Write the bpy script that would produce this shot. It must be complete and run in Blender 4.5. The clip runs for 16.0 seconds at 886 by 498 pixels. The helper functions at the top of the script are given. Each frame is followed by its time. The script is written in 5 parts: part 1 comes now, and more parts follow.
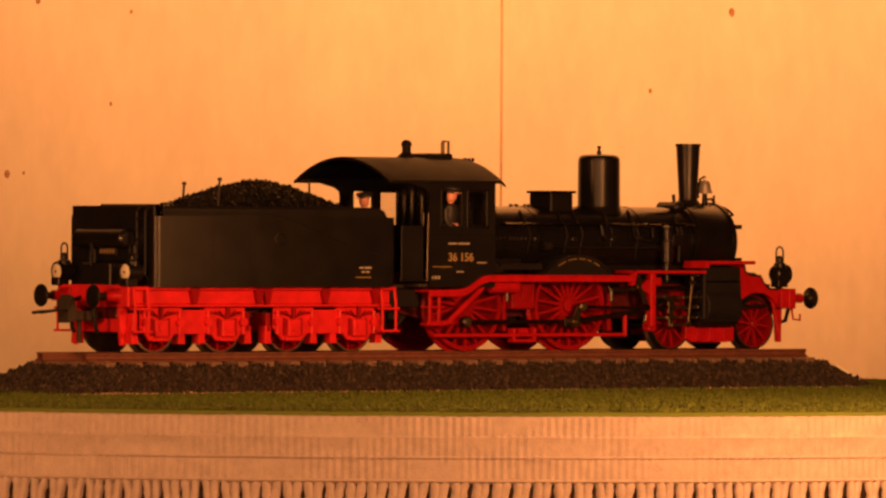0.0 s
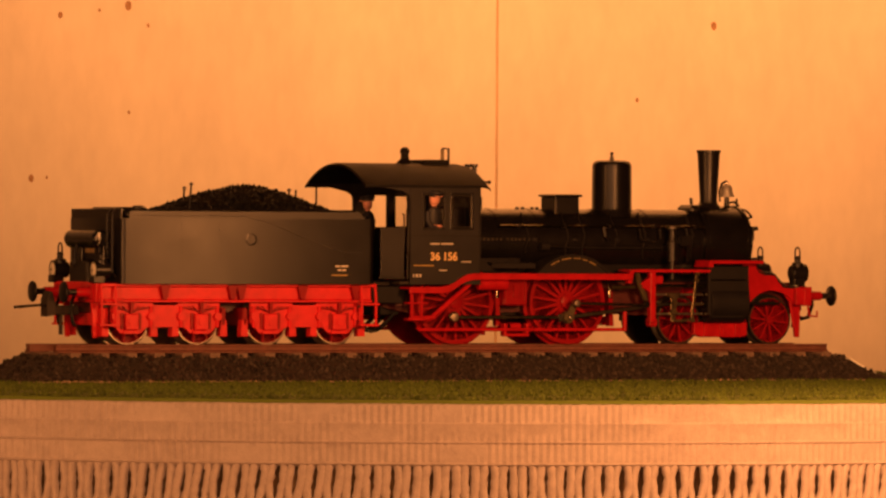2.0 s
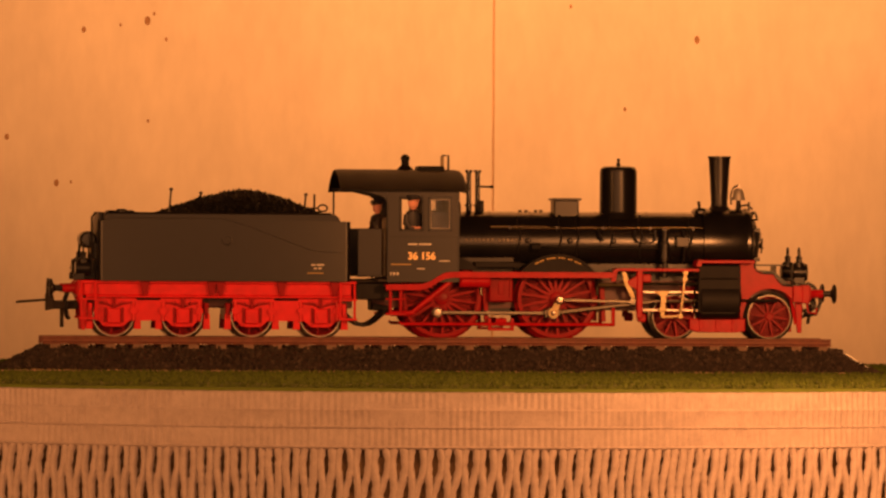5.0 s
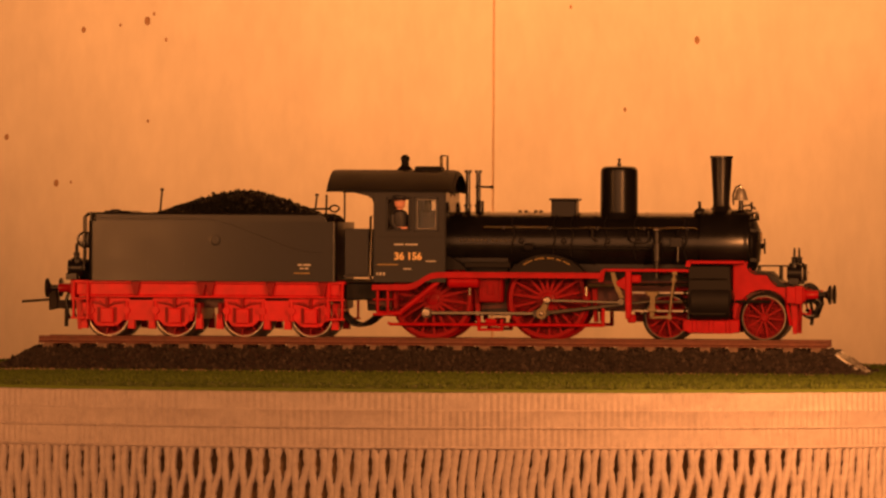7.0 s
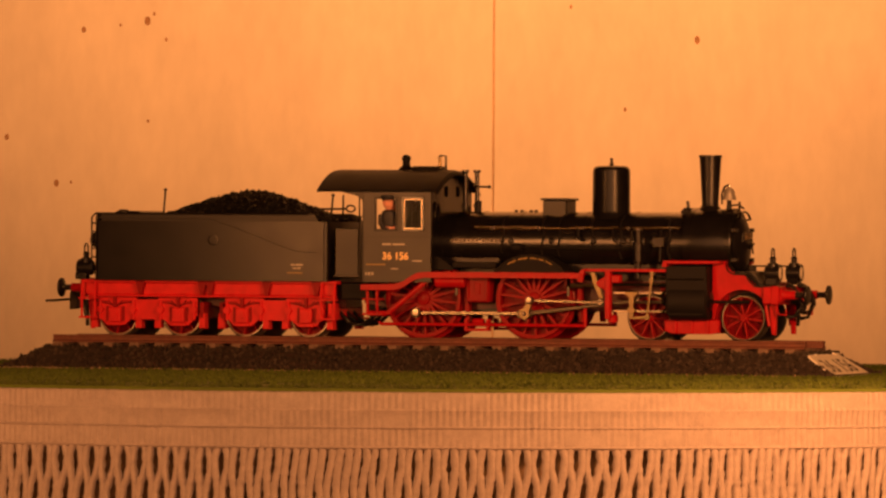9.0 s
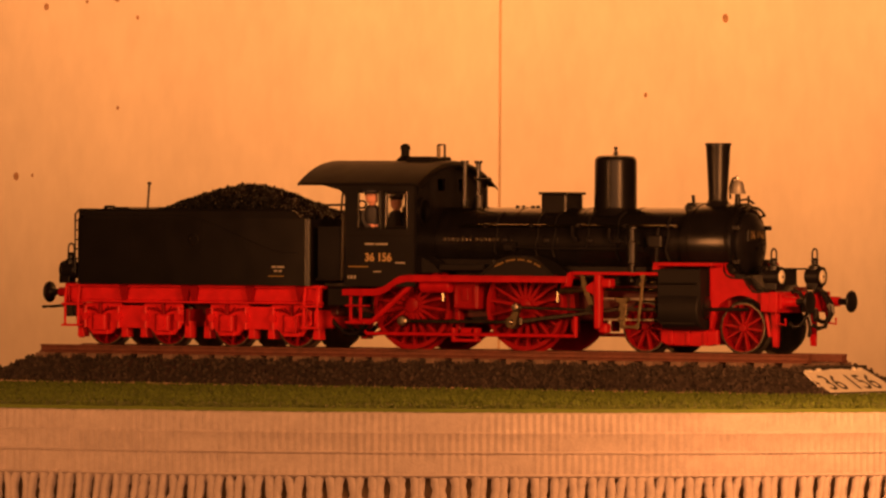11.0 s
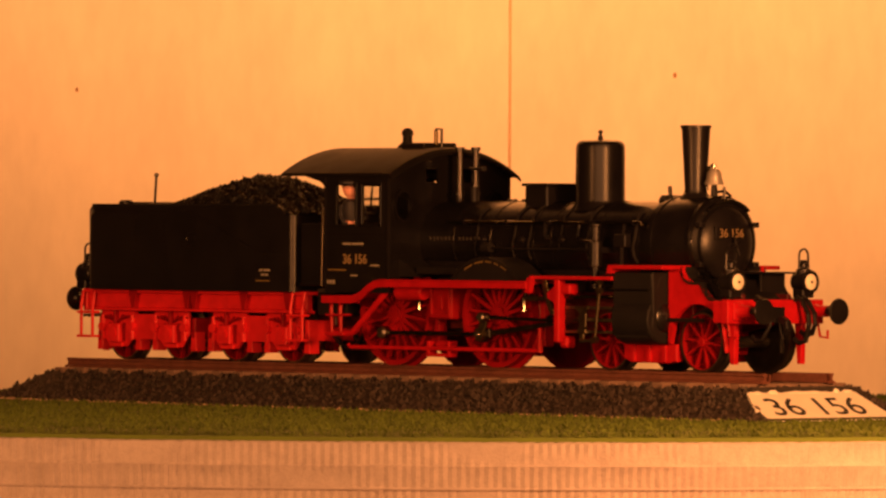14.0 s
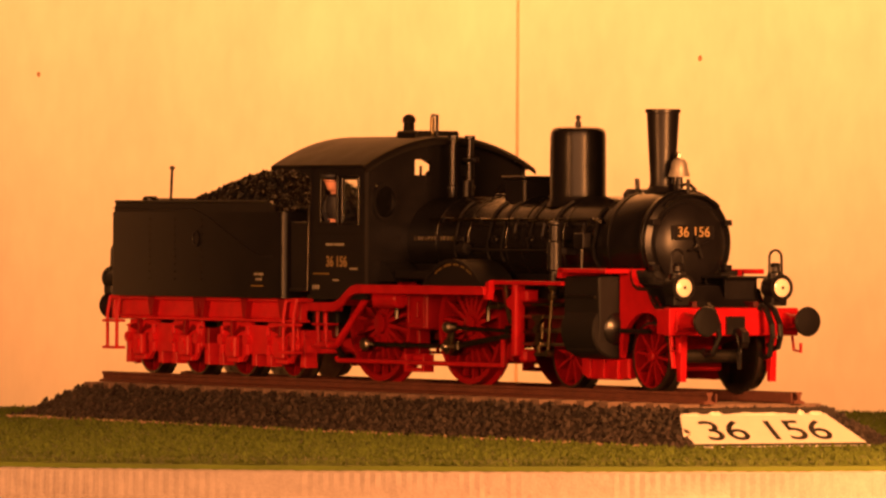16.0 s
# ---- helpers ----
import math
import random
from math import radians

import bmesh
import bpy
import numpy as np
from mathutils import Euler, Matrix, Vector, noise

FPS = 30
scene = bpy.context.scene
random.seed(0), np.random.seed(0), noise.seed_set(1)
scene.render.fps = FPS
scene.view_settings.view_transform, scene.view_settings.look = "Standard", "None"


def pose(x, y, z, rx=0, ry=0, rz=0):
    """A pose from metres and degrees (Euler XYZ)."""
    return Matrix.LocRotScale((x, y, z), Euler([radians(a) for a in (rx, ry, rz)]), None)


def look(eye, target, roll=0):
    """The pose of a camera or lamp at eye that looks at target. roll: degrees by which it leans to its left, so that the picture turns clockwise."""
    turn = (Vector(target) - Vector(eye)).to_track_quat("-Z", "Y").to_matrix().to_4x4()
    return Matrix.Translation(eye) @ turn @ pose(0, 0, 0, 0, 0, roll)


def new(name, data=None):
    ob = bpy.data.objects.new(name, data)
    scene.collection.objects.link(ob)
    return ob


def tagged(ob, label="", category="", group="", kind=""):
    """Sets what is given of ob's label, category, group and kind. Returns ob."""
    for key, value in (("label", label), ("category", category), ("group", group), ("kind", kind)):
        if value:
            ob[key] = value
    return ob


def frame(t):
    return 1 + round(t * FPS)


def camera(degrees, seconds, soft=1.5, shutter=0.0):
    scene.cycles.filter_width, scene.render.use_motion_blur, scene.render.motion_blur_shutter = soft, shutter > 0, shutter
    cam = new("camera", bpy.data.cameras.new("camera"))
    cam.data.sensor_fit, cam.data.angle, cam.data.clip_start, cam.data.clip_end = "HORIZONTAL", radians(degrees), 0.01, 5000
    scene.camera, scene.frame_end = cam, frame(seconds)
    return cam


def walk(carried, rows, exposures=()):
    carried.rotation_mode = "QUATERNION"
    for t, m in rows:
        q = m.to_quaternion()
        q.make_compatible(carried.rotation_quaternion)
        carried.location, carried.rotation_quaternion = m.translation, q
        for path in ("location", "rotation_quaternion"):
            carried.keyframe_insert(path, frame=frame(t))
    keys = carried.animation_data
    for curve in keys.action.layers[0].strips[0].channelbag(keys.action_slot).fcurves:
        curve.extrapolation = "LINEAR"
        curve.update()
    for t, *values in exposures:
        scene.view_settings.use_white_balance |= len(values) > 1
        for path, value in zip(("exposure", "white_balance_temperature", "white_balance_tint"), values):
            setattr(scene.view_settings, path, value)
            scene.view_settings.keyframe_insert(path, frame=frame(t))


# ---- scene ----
cam = camera(6.5, 16.0, soft=2.5)

M = 0.001            # the model is drawn in millimetres
LIFT = 0.078         # height of the model's zero above the table


def eye(dist, pan, tilt):
    """Camera pose at a distance (mm) from the turntable's axis, along one straight line; pan and tilt in milliradians."""
    e = Vector((0.00335, -dist * M, 0.00406 + LIFT - (1992.5 - dist) * 0.002065 * M))
    return look(e, e + Vector((pan * M, 1, -0.002065 + tilt * M)), 0.31)


# seconds, distance, pan, tilt: quick steps closer and back
STEPS = [(0.0, 1732, 0.03, -0.13), (0.7, 1732, 0.07, -0.12), (0.9, 1851.5, 0.14, -0.12), (2.7, 1857, 0.18, -0.12),
         (2.9, 1990, 0.17, -0.14), (4.0, 1993.5, 0.18, -0.13), (6.5, 1992.5, 0.19, -0.06), (9.2, 1992.5, 0.17, -0.07),
         (9.9, 1991, 0.15, -0.06), (10.2, 1856, 0.12, -0.05), (10.8, 1853, 0.08, -0.03), (11.1, 1748, 0.04, -0.02),
         (12.05, 1747, -0.05, -0.02), (12.3, 1639, -0.07, 0.0), (13.65, 1639, -0.22, 0.0), (13.95, 1537, -0.24, 0.05),
         (14.6, 1536, -0.27, 0.05), (14.9, 1366, -0.26, 0.22), (16.0, 1364.7, -0.35, 0.23)]
LIGHTNESS = [(0.0, 0.35), (0.7, 0.35), (0.9, 0.2), (2.7, 0.2), (2.9, 0.05), (9.2, 0.05), (11.3, 0.25),
             (12.3, 0.42), (13.9, 0.46), (14.6, 0.55), (14.9, 0.88), (16.0, 0.95)]
walk(cam, [(t, eye(dd, pn, tl)) for t, dd, pn, tl in STEPS], LIGHTNESS)

# ---- world and lamps ----
world = bpy.data.worlds.new("world")
scene.world = world
world.use_nodes = True
world.node_tree.nodes["Background"].inputs[0].default_value = (1.0, 0.5, 0.22, 1)
world.node_tree.nodes["Background"].inputs[1].default_value = 0.02


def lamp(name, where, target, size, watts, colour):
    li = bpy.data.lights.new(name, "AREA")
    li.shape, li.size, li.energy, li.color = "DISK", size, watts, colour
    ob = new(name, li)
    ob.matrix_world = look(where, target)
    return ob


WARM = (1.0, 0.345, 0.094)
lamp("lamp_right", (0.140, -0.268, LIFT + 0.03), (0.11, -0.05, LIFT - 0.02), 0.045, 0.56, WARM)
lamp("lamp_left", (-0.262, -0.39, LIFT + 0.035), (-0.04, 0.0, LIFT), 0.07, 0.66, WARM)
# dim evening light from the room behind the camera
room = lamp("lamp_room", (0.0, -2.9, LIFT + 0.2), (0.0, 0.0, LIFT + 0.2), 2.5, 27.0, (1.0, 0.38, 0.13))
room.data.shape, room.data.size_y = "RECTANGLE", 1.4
beam = bpy.data.lights.new("lamp_above", "SPOT")
beam.energy, beam.color, beam.shadow_soft_size = 19.2, WARM, 0.03
beam.spot_size, beam.spot_blend = radians(66), 0.9
new("lamp_above", beam).matrix_world = look((0.075, -0.10, LIFT + 0.42), (0.045, 0.26, LIFT + 0.243))


# ---- materials ----
def mat(name, colour, rough=0.5, metal=0.0, scale=600.0, vary=0.25, bump=0.1, fine=4000.0, spec=0.5, stretch=(1, 1, 1), coat=0.0, island=0.0):
    m = bpy.data.materials.new(name)
    m.use_nodes = True
    nt = m.node_tree
    b = nt.nodes["Principled BSDF"]
    b.inputs["Roughness"].default_value, b.inputs["Metallic"].default_value = rough, metal
    b.inputs["Specular IOR Level"].default_value = spec
    b.inputs["Coat Weight"].default_value = coat
    tc = nt.nodes.new("ShaderNodeTexCoord")
    mp = nt.nodes.new("ShaderNodeMapping")
    mp.inputs["Scale"].default_value = stretch
    nt.links.new(tc.outputs["Object"], mp.inputs["Vector"])
    big, small = nt.nodes.new("ShaderNodeTexNoise"), nt.nodes.new("ShaderNodeTexNoise")
    for n, s, det in ((big, scale, 4.0), (small, fine, 3.0)):
        n.inputs["Scale"].default_value, n.inputs["Detail"].default_value = s, det
        nt.links.new(mp.outputs[0], n.inputs["Vector"])
    mix = nt.nodes.new("ShaderNodeMix")
    mix.data_type = "RGBA"
    mix.inputs[6].default_value = (*[c * (1 - vary) for c in colour], 1)
    mix.inputs[7].default_value = (*[min(1, c * (1 + vary)) for c in colour], 1)
    add = nt.nodes.new("ShaderNodeMath")
    add.operation = "MULTIPLY_ADD"
    add.inputs[1].default_value = 0.4
    nt.links.new(small.outputs[0], add.inputs[0])
    half = nt.nodes.new("ShaderNodeMath")
    half.operation = "MULTIPLY"
    half.inputs[1].default_value = 0.6
    nt.links.new(big.outputs[0], half.inputs[0])
    nt.links.new(half.outputs[0], add.inputs[2])
    ramp = nt.nodes.new("ShaderNodeMapRange")
    ramp.inputs[1].default_value, ramp.inputs[2].default_value = 0.3, 0.7
    nt.links.new(add.outputs[0], ramp.inputs[0])
    last = ramp.outputs[0]
    if island:
        geo = nt.nodes.new("ShaderNodeNewGeometry")
        mi = nt.nodes.new("ShaderNodeMix")
        mi.inputs[0].default_value = island
        nt.links.new(last, mi.inputs[2])
        nt.links.new(geo.outputs["Random Per Island"], mi.inputs[3])
        last = mi.outputs[0]
    nt.links.new(last, mix.inputs[0])
    nt.links.new(mix.outputs[2], b.inputs["Base Color"])
    if bump:
        bp = nt.nodes.new("ShaderNodeBump")
        bp.inputs["Strength"].default_value, bp.inputs["Distance"].default_value = bump, 0.0002
        nt.links.new(small.outputs[0], bp.inputs["Height"])
        nt.links.new(bp.outputs[0], b.inputs["Normal"])
        rr = nt.nodes.new("ShaderNodeMapRange")
        rr.inputs[3].default_value, rr.inputs[4].default_value = rough * 0.85, min(1, rough * 1.15)
        nt.links.new(big.outputs[0], rr.inputs[0])
        nt.links.new(rr.outputs[0], b.inputs["Roughness"])
    return m


BLACK = mat("black_paint", (0.009, 0.0078, 0.009), 0.34, scale=300, vary=0.3, bump=0.05, spec=0.3)
GLOSS = mat("glossy_black_paint", (0.007, 0.0062, 0.0072), 0.24, scale=300, vary=0.3, bump=0.03, spec=0.42)
MATT = mat("matt_black_paint", (0.009, 0.008, 0.009), 0.6, scale=300, vary=0.3, bump=0.08, spec=0.22)
ROOF = mat("matt_roof_black", (0.006, 0.0048, 0.0042), 0.6, scale=250, vary=0.35, bump=0.08, spec=0.15)
LRED = mat("engine_red_paint", (0.40, 0.008, 0.014), 0.32, scale=400, vary=0.25, bump=0.08, spec=0.13)
CRUMB = mat("pale_crumbs", (0.42, 0.29, 0.2), 0.8, vary=0.4, island=0.6)
RED = mat("red_paint", (0.66, 0.019, 0.027), 0.36, scale=400, vary=0.2, bump=0.06, spec=0.18)
DEEP = mat("red_wheel_paint", (0.26, 0.006, 0.010), 0.34, scale=400, vary=0.2, bump=0.06, spec=0.11)
# frame red with the shade behind the wheels put into the colour
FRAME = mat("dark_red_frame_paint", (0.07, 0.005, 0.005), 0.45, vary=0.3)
SATIN = mat("satin_black_tank_paint", (0.008, 0.007, 0.008), 0.35, scale=160, vary=0.3, bump=0.05, spec=0.38)
POLISHED = mat("polished_steel", (0.33, 0.29, 0.25), 0.32, 1.0, scale=500, vary=0.25, bump=0.06)
STEEL = mat("bare_steel", (0.135, 0.12, 0.095), 0.22, 1.0, scale=500, vary=0.2, bump=0.05)
DSTEEL = mat("oily_steel", (0.07, 0.062, 0.052), 0.36, 1.0, scale=500, vary=0.25, bump=0.08)
TYRE = mat("dark_steel_tyre", (0.09, 0.08, 0.07), 0.36, 0.9, scale=500, vary=0.3, bump=0.1)
BRASS = mat("brass", (0.17, 0.135, 0.08), 0.36, 1.0, scale=500, vary=0.2, bump=0.06)
SILVER = mat("silvered_bell_metal", (0.7, 0.66, 0.6), 0.34, 0.75, scale=500, vary=0.1, bump=0.03)
RUST = mat("rusty_rail_brown", (0.16, 0.058, 0.04), 0.6, 0.2, scale=700, vary=0.35, bump=0.25)
SLEEPER = mat("weathered_sleeper", (0.2, 0.13, 0.10), 0.75, scale=700, vary=0.35, bump=0.4)
STONE = mat("dark_ballast", (0.04, 0.029, 0.024), 0.75, scale=900, vary=0.85, bump=0.5, island=0.75)
COAL = mat("coal", (0.007, 0.0065, 0.0065), 0.45, scale=900, vary=0.5, bump=0.4, spec=0.22, island=0.5)
BOARD = mat("brown_board", (0.22, 0.12, 0.06), 0.7, scale=300, vary=0.3, bump=0.3)
GRASS = mat("grass_flock", (0.085, 0.125, 0.012), 0.85, scale=120, vary=0.45, bump=0.3, island=0.5)
FOAM = mat("white_foam_mesh", (0.40, 0.355, 0.365), 0.55, scale=500, vary=0.16, bump=0.6, fine=2200)
CARD = mat("white_card", (0.8, 0.78, 0.72), 0.65, scale=300, vary=0.06, bump=0.1)
INK = mat("black_ink", (0.012, 0.012, 0.012), 0.6, vary=0.2, bump=0)
GOLD = mat("gold_lettering", (0.66, 0.47, 0.23), 0.46, 0.75, vary=0.15, bump=0)
OCHRE = mat("ochre_lettering", (0.32, 0.22, 0.07), 0.5, 0.5, vary=0.2, bump=0)
PALE = mat("pale_lettering", (0.45, 0.42, 0.36), 0.5, 0.4, vary=0.15, bump=0)
LENS = mat("lamp_lens", (0.85, 0.8, 0.68), 0.12, scale=500, vary=0.1, bump=0.0, coat=0.6)
UNIFORM = mat("dark_uniform_paint", (0.02, 0.02, 0.028), 0.55, vary=0.3)
SKIN = mat("flesh_paint", (0.75, 0.36, 0.28), 0.5, vary=0.12)
LINING = mat("brown_lining", (0.3, 0.2, 0.13), 0.8, vary=0.3)
DARK = mat("dark_inside", (0.03, 0.022, 0.018), 0.8, vary=0.3)
PAPER = mat("pale_board", (0.74, 0.68, 0.58), 0.62, scale=22, vary=0.1, bump=0.04, fine=160, stretch=(1.9, 1, 0.8))
SEAM = mat("brown_seam", (0.6, 0.4, 0.24), 0.8, scale=120, vary=0.4, stretch=(1, 1, 0.3))
SPOT = mat("brown_knot", (0.35, 0.2, 0.1), 0.7, scale=900, vary=0.5)
TABLE = mat("wooden_table", (0.2, 0.12, 0.07), 0.5, scale=20, vary=0.3, stretch=(1, 6, 1))
PLASTER = mat("room_plaster", (0.16, 0.14, 0.125), 0.85, scale=6, vary=0.15)


def glass_mat():
    m = bpy.data.materials.new("window_glass")
    m.use_nodes = True
    b = m.node_tree.nodes["Principled BSDF"]
    b.inputs["Transmission Weight"].default_value, b.inputs["Roughness"].default_value = 1.0, 0.06
    b.inputs["Base Color"].default_value = (0.78, 0.78, 0.76, 1)
    b.inputs["IOR"].default_value = 1.3
    b.inputs["Specular IOR Level"].default_value = 0.15
    return m


GLASS = glass_mat()


# ---- mesh tools (millimetres) ----
def finish(name, bm, material, parent, label="", kind=""):
    bmesh.ops.scale(bm, vec=(M, M, M), verts=bm.verts)
    bmesh.ops.recalc_face_normals(bm, faces=bm.faces)
    me = bpy.data.meshes.new(name)
    bm.to_mesh(me)
    bm.free()
    me.materials.append(material)
    me.shade_smooth()
    me.set_sharp_from_angle(angle=radians(27))
    ob = new(name, me)
    ob.parent = parent
    return tagged(ob, label, kind=kind)


def part(name, bm, material, parent, label="", kind=""):
    return finish(name, bm, material, parent, label, kind)


def again(ob, x=0.0, y=0.0, z=0.0, parent=None):
    """Another piece on the same mesh, shifted (mm), with its own pieces."""
    o = new(ob.name.split(".")[0], ob.data)
    o.parent = parent or ob.parent
    o.location = ob.location + Vector((x, y, z)) * M
    o.rotation_euler = ob.rotation_euler
    if "label" in ob:
        o["label"] = ob["label"]
    for c in ob.children:
        k = new(c.name.split(".")[0], c.data)
        k.parent, k.location = o, c.location
        if "label" in c:
            k["label"] = c["label"]
    return o


def B():
    return bmesh.new()


def box(bm, x, y, z, bevel=0.0):
    r = bmesh.ops.create_cube(bm, size=1.0)
    vs = r["verts"]
    for v in vs:
        v.co = Vector((x[0] if v.co.x < 0 else x[1], y[0] if v.co.y < 0 else y[1], z[0] if v.co.z < 0 else z[1]))
    if bevel:
        es = list({e for v in vs for e in v.link_edges})
        bmesh.ops.bevel(bm, geom=es, offset=bevel, segments=1, affect="EDGES")
    return bm


def cyl(bm, a, b, r0, r1=None, n=20):
    r1 = r0 if r1 is None else r1
    a, b = Vector(a), Vector(b)
    q = (b - a).to_track_quat("Z", "Y").to_matrix()
    rings = []
    for c, r in ((a, r0), (b, r1)):
        rings.append([bm.verts.new(c + q @ Vector((r * math.cos(2 * math.pi * i / n), r * math.sin(2 * math.pi * i / n), 0))) for i in range(n)])
    for i in range(n):
        bm.faces.new((rings[0][i], rings[0][(i + 1) % n], rings[1][(i + 1) % n], rings[1][i]))
    bm.faces.new(rings[0][::-1])
    bm.faces.new(rings[1])
    return bm


def lathe(bm, at, axis, profile, n=32):
    """Profile of (radius, height) turned round an axis through at."""
    q = Vector(axis).to_track_quat("Z", "Y").to_matrix()
    at = Vector(at)
    rings = []
    for r, h in profile:
        if r < 1e-4:
            rings.append([bm.verts.new(at + q @ Vector((0, 0, h)))])
        else:
            rings.append([bm.verts.new(at + q @ Vector((r * math.cos(2 * math.pi * i / n), r * math.sin(2 * math.pi * i / n), h))) for i in range(n)])
    for p, s in zip(rings, rings[1:]):
        for i in range(n):
            j = (i + 1) % n
            if len(p) == 1 and len(s) > 1:
                bm.faces.new((p[0], s[i], s[j]))
            elif len(s) == 1 and len(p) > 1:
                bm.faces.new((p[i], p[j], s[0]))
            elif len(p) > 1:
                bm.faces.new((p[i], p[j], s[j], s[i]))
    for rg in (rings[0], rings[-1]):
        if len(rg) > 1:
            bm.faces.new(rg)
    return bm


def tidy(bm):
    """Weld blocks and drop the faces between them."""
    bmesh.ops.remove_doubles(bm, verts=bm.verts, dist=0.001)
    seen = {}
    for f in list(bm.faces):
        seen.setdefault(tuple(round(x, 2) for x in f.calc_center_median()), []).append(f)
    bmesh.ops.delete(bm, geom=[f for fs in seen.values() if len(fs) > 1 for f in fs], context="FACES_ONLY")


def tube(bm, pts, r, n=8):
    pts = [Vector(p) for p in pts]
    rings = []
    for i, p in enumerate(pts):
        d = (pts[min(i + 1, len(pts) - 1)] - pts[max(i - 1, 0)]).normalized()
        q = d.to_track_quat("Z", "Y").to_matrix()
        rings.append([bm.verts.new(p + q @ Vector((r * math.cos(2 * math.pi * k / n), r * math.sin(2 * math.pi * k / n), 0))) for k in range(n)])
    for a, b in zip(rings, rings[1:]):
        # keep the rings in step where the direction turns
        off = min(range(n), key=lambda s: (a[0].co - b[s].co).length)
        for k in range(n):
            bm.faces.new((a[k], a[(k + 1) % n], b[(k + 1 + off) % n], b[(k + off) % n]))
    bm.faces.new(rings[0][::-1])
    bm.faces.new(rings[-1])
    return bm


def prism(bm, poly, v0, v1, bevel=0.0):
    """A polygon of (u, z), extruded across from v0 to v1."""
    lo = [bm.verts.new((u, v0, z)) for u, z in poly]
    hi = [bm.verts.new((u, v1, z)) for u, z in poly]
    n = len(poly)
    fs = [bm.faces.new(lo), bm.faces.new(hi[::-1])]
    for i in range(n):
        fs.append(bm.faces.new((lo[i], hi[i], hi[(i + 1) % n], lo[(i + 1) % n])))
    if bevel:
        es = [e for f in fs[:2] for e in f.edges]
        bmesh.ops.bevel(bm, geom=es, offset=bevel, segments=1, affect="EDGES")
    return bm


def arc(cx, cz, r, a0, a1, n=12):
    return [(cx + r * math.cos(radians(a0 + (a1 - a0) * i / n)), cz + r * math.sin(radians(a0 + (a1 - a0) * i / n))) for i in range(n + 1)]


def lettering(name, text, size, m, material, parent, label="", thick=0.0, squeeze=1.0, bold=0.0):
    """Raised letters in the built-in font; m places them (mm)."""
    cu = bpy.data.curves.new(name, "FONT")
    cu.offset = bold
    cu.body, cu.size, cu.extrude, cu.align_x, cu.align_y = text, size, thick, "CENTER", "CENTER"
    tmp = bpy.data.objects.new(name, cu)
    me = bpy.data.meshes.new_from_object(tmp)
    bpy.data.objects.remove(tmp)
    me.transform(Matrix.Scale(M, 4) @ m @ Matrix.Diagonal((squeeze, 1, 1, 1)))
    me.materials.clear()
    me.materials.append(material)
    ob = new(name, me)
    ob.parent = parent
    return tagged(ob, label)


def side(u, v, z):
    """The plane of lettering on the near side of the train."""
    return Matrix.Translation((u, v, z)) @ Euler((radians(90), 0, 0)).to_matrix().to_4x4()


def lumps(name, places, material, parent, lo, hi, label="", kind="stuff", flat=1.0):
    """Many small broken stones in one mesh."""
    rng = np.random.default_rng(len(places))
    base = np.array([(1, 0, 0), (-1, 0, 0), (0, 1, 0), (0, -1, 0), (0, 0, 1), (0, 0, -1)], float)
    tri = np.array([(0, 2, 4), (2, 1, 4), (1, 3, 4), (3, 0, 4), (2, 0, 5), (1, 2, 5), (3, 1, 5), (0, 3, 5)])
    P = np.array(places, float)
    n = len(P)
    V = base[None] * rng.uniform(0.6, 1.2, (n, 6, 3)) + rng.uniform(-0.35, 0.35, (n, 6, 3))
    a = rng.uniform(0, 6.283, n)
    c, s = np.cos(a)[:, None], np.sin(a)[:, None]
    V = np.stack([V[:, :, 0] * c - V[:, :, 1] * s, V[:, :, 0] * s + V[:, :, 1] * c, V[:, :, 2] * flat], 2)
    V = V * rng.uniform(lo, hi, (n, 1, 1)) + P[:, None]
    F = (tri[None] + 6 * np.arange(n)[:, None, None]).reshape(-1, 3)
    me = bpy.data.meshes.new(name)
    me.from_pydata((V.reshape(-1, 3) * M).tolist(), [], F.tolist())
    me.materials.append(material)
    ob = new(name, me)
    ob.parent = parent
    return tagged(ob, label, kind=kind)


def thing(name, label, category, group="", kind=""):
    ob = new(name)
    ob.location = (0, 0, LIFT)
    ob.empty_display_size = 0.02
    return tagged(ob, label, category, group, kind)


turning = []        # everything that goes round with the turntable

# ---- the room ----
def flat(name, x, y, z, material, label, bevel=0.0):
    bm = B()
    box(bm, x, y, z, bevel)
    return tagged(finish(name, bm, material, None, label, "structure"))


flat("floor", (-2600, 2600), (-3200, 900), (-780, -740), PLASTER, "plain floor of the dim room")
flat("ceiling", (-2600, 2600), (-3200, 900), (1800, 1840), PLASTER, "plain pale ceiling")
flat("wall_north", (-2600, 2600), (900, 960), (-740, 1800), PLASTER, "plain plaster wall behind the backdrop")
flat("wall_south", (-2600, 2600), (-3260, -3200), (-740, 1800), PLASTER, "plain plaster wall")
flat("wall_east", (2600, 2660), (-3200, 900), (-740, 1800), PLASTER, "plain plaster wall")
flat("wall_west", (-2660, -2600), (-3200, 900), (-740, 1800), PLASTER, "plain plaster wall")
table = thing("table", "brown wooden table under the turntable and backdrop", "table")
table.location = (0, 0, 0)
bm = B()
box(bm, (-700, 700), (-760, 420), (-38, -1), 3)
part("tabletop", bm, TABLE, table)
bm = B()
box(bm, (-670, -610), (-730, -670), (-740, -38), 3)
leg = part("leg", bm, TABLE, table)
for lx, ly in ((1280, 0), (0, 1090), (1280, 1090)):
    again(leg, lx, ly)

